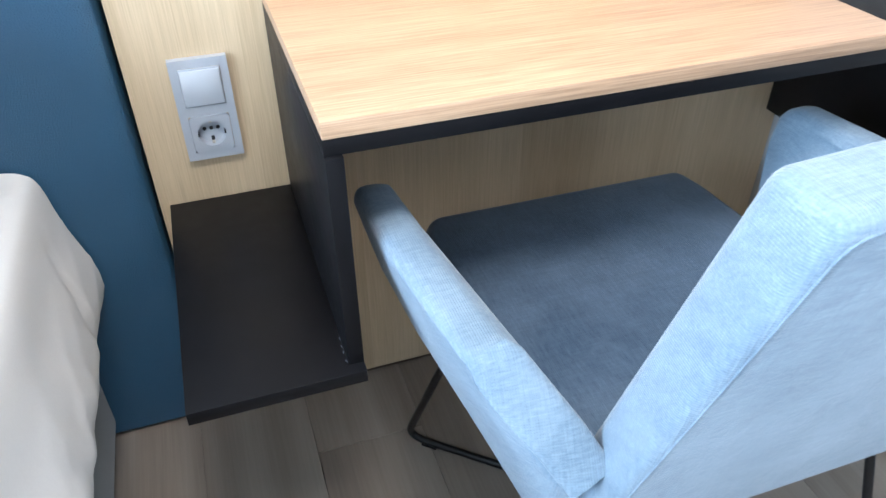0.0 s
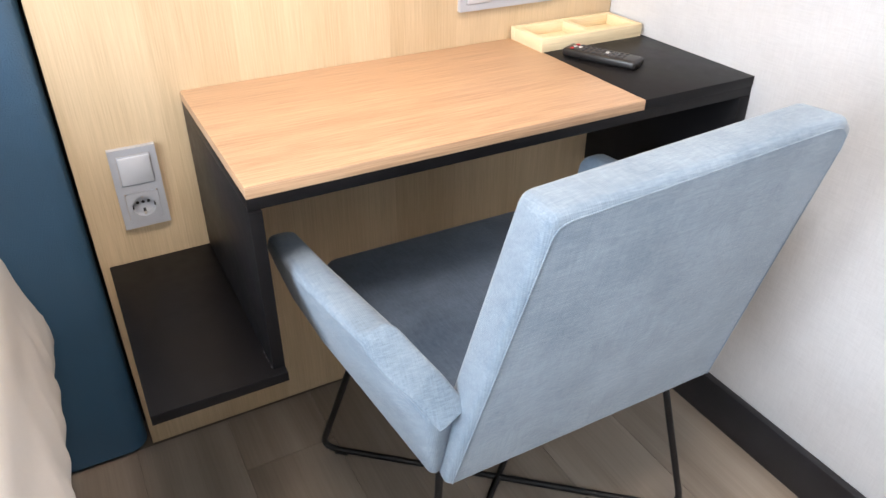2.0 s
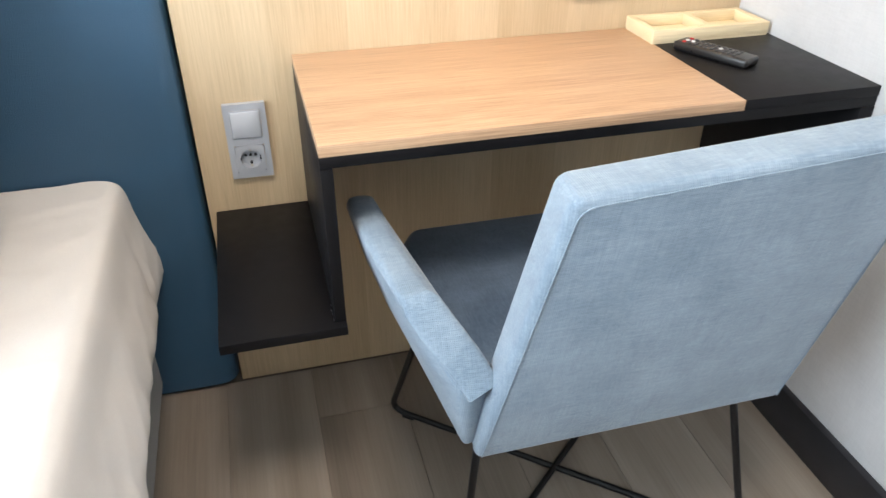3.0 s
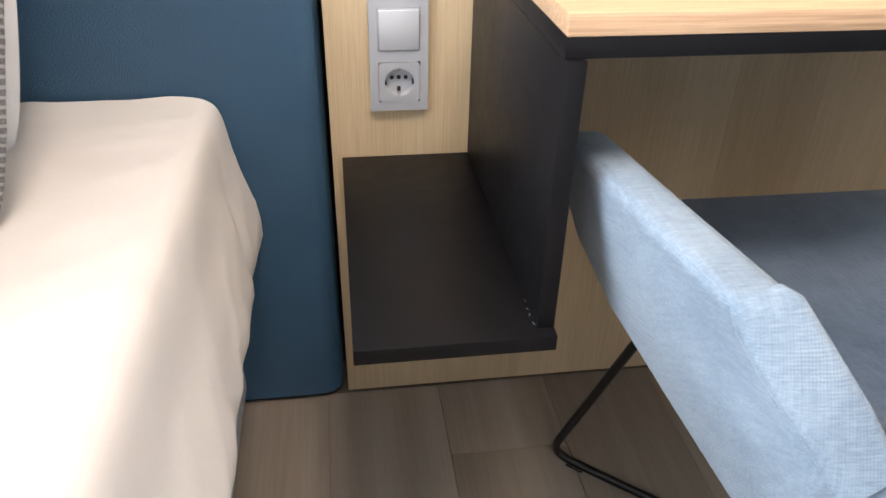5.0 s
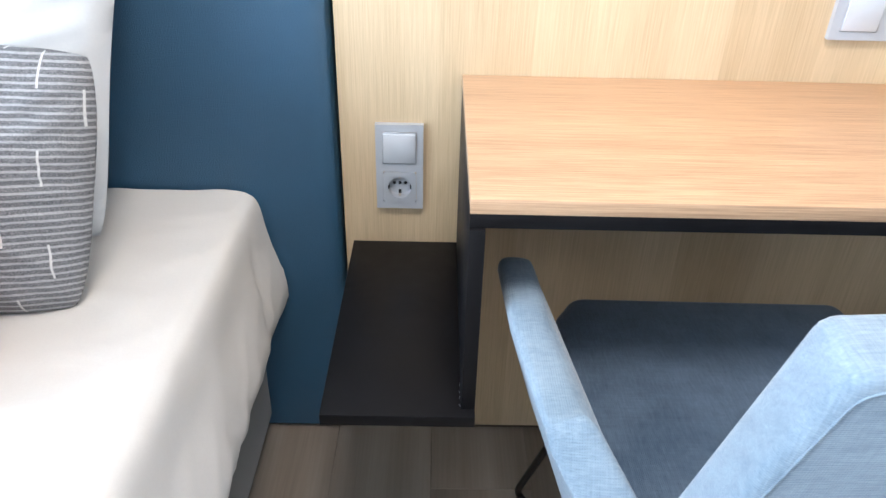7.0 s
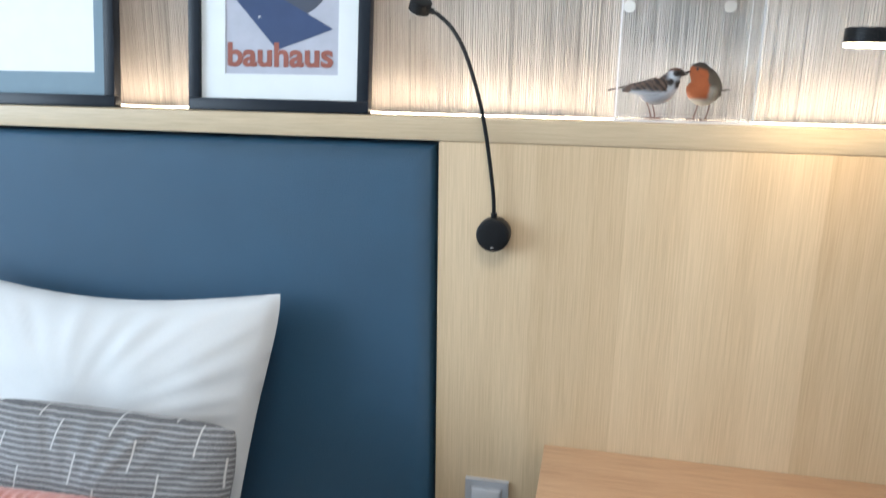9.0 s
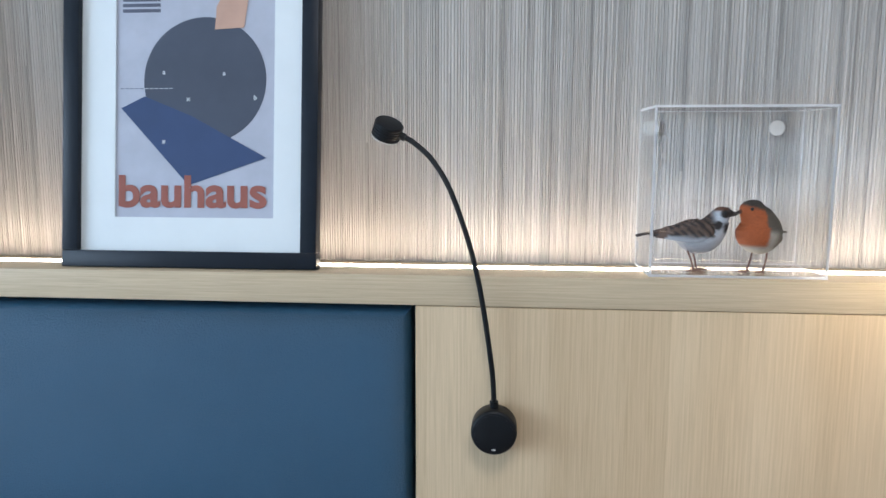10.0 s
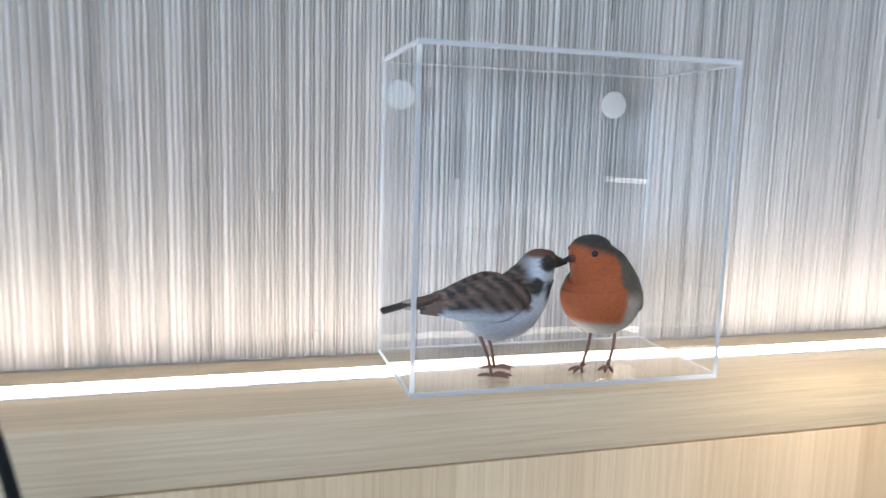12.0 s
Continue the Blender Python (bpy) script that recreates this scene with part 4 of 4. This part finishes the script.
def padded(corners_a, corners_b, bevel, n=4):
    """A cushion body between two quads (inner and outer face), with rounded edges."""
    bm = bmesh.new()
    a = [bm.verts.new(c) for c in corners_a]
    b = [bm.verts.new(c) for c in corners_b]
    bm.faces.new(a)
    bm.faces.new(b[::-1])
    k = len(a)
    for i in range(k):
        bm.faces.new((a[(i + 1) % k], a[i], b[i], b[(i + 1) % k]))
    bmesh.ops.recalc_face_normals(bm, faces=bm.faces)
    bmesh.ops.bevel(bm, geom=list(bm.edges), offset=bevel, segments=n, profile=0.5, affect="EDGES")
    bmesh.ops.recalc_face_normals(bm, faces=bm.faces)
    return bm


# seat pad
st = padded([(-0.262, -0.13, 0.385), (0.240, -0.13, 0.385), (0.218, 0.30, 0.385), (0.212, 0.358, 0.385), (-0.225, 0.362, 0.385), (-0.262, 0.30, 0.385)],
            [(-0.265, -0.13, 0.458), (0.243, -0.13, 0.458), (0.222, 0.30, 0.446), (0.214, 0.366, 0.441), (-0.225, 0.370, 0.441), (-0.265, 0.30, 0.446)], 0.024, 5)
part("seat", st, SEATCLOTH, chair, "blue-grey velour seat pad, coloured darker for the shade under the desk")
# backrest: wide slab that leans backwards
REAR = [(-0.254, -0.166, 0.360), (0.256, -0.166, 0.360), (0.268, -0.225, 0.640), (0.262, -0.276, 0.846), (0.236, -0.283, 0.870), (-0.200, -0.284, 0.846)]
FRONT = [(-0.246, -0.100, 0.372), (0.248, -0.100, 0.372), (0.258, -0.156, 0.640), (0.252, -0.204, 0.846), (0.228, -0.210, 0.870), (-0.192, -0.210, 0.846)]
bk = padded(REAR, FRONT, 0.016, 5)
back = part("backrest", bk, CHAIRCLOTH, chair, "high leaning back in pale blue-grey velour", 45)
mid = Vector((0.01, -0.225, 0.61))
line = rounded_path([mid + (Vector(p) - mid) * 0.955 + Vector((0, 0, 0)) for p in (REAR[0], REAR[5], REAR[4], REAR[3], REAR[2], REAR[1])], 0.02)
part("back_seam", tube(line, 0.0009, 8), CHAIRCLOTH, back, "fine stitched seam round the back")


def side_on(sgn, x, y, z):
    """Mirrors an arm; the one by the wall stands closer in."""
    return (sgn * x - (0.062 * smoothstep(-0.20, 0.12, y) if sgn > 0 else 0), y, z)


for sgn in (-1, 1):
    outer = [(0.262, -0.150, 0.364), (0.290, 0.020, 0.398), (0.312, 0.135, 0.430), (0.340, 0.205, 0.480), (0.361, 0.238, 0.545), (0.364, 0.240, 0.590), (0.364, 0.215, 0.612), (0.364, 0.060, 0.622), (0.346, -0.104, 0.624), (0.272, -0.178, 0.512)]
    inner = [(0.218, -0.130, 0.378), (0.232, 0.020, 0.406), (0.246, 0.135, 0.436), (0.290, 0.203, 0.483), (0.312, 0.235, 0.545), (0.318, 0.237, 0.590), (0.316, 0.213, 0.612), (0.310, 0.060, 0.622), (0.290, -0.100, 0.624), (0.226, -0.160, 0.512)]
    arm = padded([side_on(sgn, *p) for p in outer], [side_on(sgn, *p) for p in inner], 0.017, 5)
    rest_arm = part("armrest", arm, CHAIRCLOTH, chair, "slanted padded arm", 60)
    # the back's edge band carries on over the rear slope of the arm
    top = [(Vector((sgn * 0.318, -0.098, 0.6245)), 0.0205), (Vector((sgn * 0.313, -0.112, 0.616)), 0.0262), (Vector((sgn * 0.296, -0.130, 0.588)), 0.0268), (Vector((sgn * 0.268, -0.155, 0.548)), 0.0258), (Vector((sgn * 0.245, -0.178, 0.508)), 0.025)]
    cap = bmesh.new()
    rings = []
    top = [(Vector(side_on(sgn, abs(c.x), c.y, c.z)), hw) for c, hw in top]
    for i, (c, hw) in enumerate(top):
        d = (top[min(i + 1, 4)][0] - top[max(i - 1, 0)][0]).normalized()
        side = Vector((1, 0.12 * sgn, 0)).normalized()
        side = (side - d * side.dot(d)).normalized()
        up = side.cross(d).normalized()
        if up.z < 0:
            up = -up
        hh = (0.0062, 0.0078, 0.0078, 0.0076, 0.007)[i]
        rings.append([cap.verts.new(c - up * 0.006 + side * math.copysign(abs(math.cos(q)) ** 0.6, math.cos(q)) * hw + up * math.copysign(abs(math.sin(q)) ** 0.75, math.sin(q)) * hh) for q in (2 * math.pi * k / 24 for k in range(24))])
    for ra, rb in zip(rings, rings[1:]):
        for k in range(24):
            cap.faces.new((ra[k], ra[(k + 1) % 24], rb[(k + 1) % 24], rb[k]))
    cap.faces.new(rings[0])
    cap.faces.new(rings[-1])
    bmesh.ops.recalc_face_normals(cap, faces=cap.faces)
    part("arm_band", cap, CHAIRCLOTH, rest_arm, "padded band over the rear of the arm", 60)

RL = 0.0065
for sgn in (-1, 1):
    path = [(sgn * -0.235, 0.175, 0.388), (sgn * -0.290, 0.318, RL), (sgn * 0.275, -0.165, RL), (sgn * 0.215, -0.085, 0.388)]
    part("leg_frame", tube(rounded_path(path, 0.045), RL, 12), BLACKMETAL, chair, "bent black steel rod", 60)
    path2 = [(sgn * -0.235, 0.175, 0.386), (sgn * 0.215, -0.085, 0.386)]
    part("seat_rail", tube(path2, RL, 10), BLACKMETAL, chair)
for gx, gy in ((-0.255, 0.288), (0.255, 0.288), (0.245, -0.14), (-0.245, -0.14)):
    part("glide", moved(box(-0.014, 0.014, -0.008, 0.008, 0.0, 0.004, 0.001), pose(gx, gy, 0, 0, 0, -40 if gx * gy < 0 else 40)), SOCKETDARK, chair)

# ---- floor boards ----
PW, PL = 0.193, 1.28
alike = {}
col = 0
x = X0
while x < X1 - 0.002:
    y = Y0 - (0.37 * col % 1) * PL
    while y < 0.0:
        ya, yb, xb = max(y, Y0), min(y + PL, 0.0), min(x + PW, X1 - 0.002)
        if yb - ya > 0.02:
            key = (round(yb - ya, 3), round(xb - x, 3))
            if key not in alike:
                alike[key] = mesh("plank", box(0, key[1] - 0.0008, 0, key[0] - 0.0008, -0.009, 0, 0.0006, 1), FLOORWOOD)
            o = new("plank", alike[key])
            o.parent = floor
            o.location = (x, ya, 0)
        y += PL
    x += PW
    col += 1
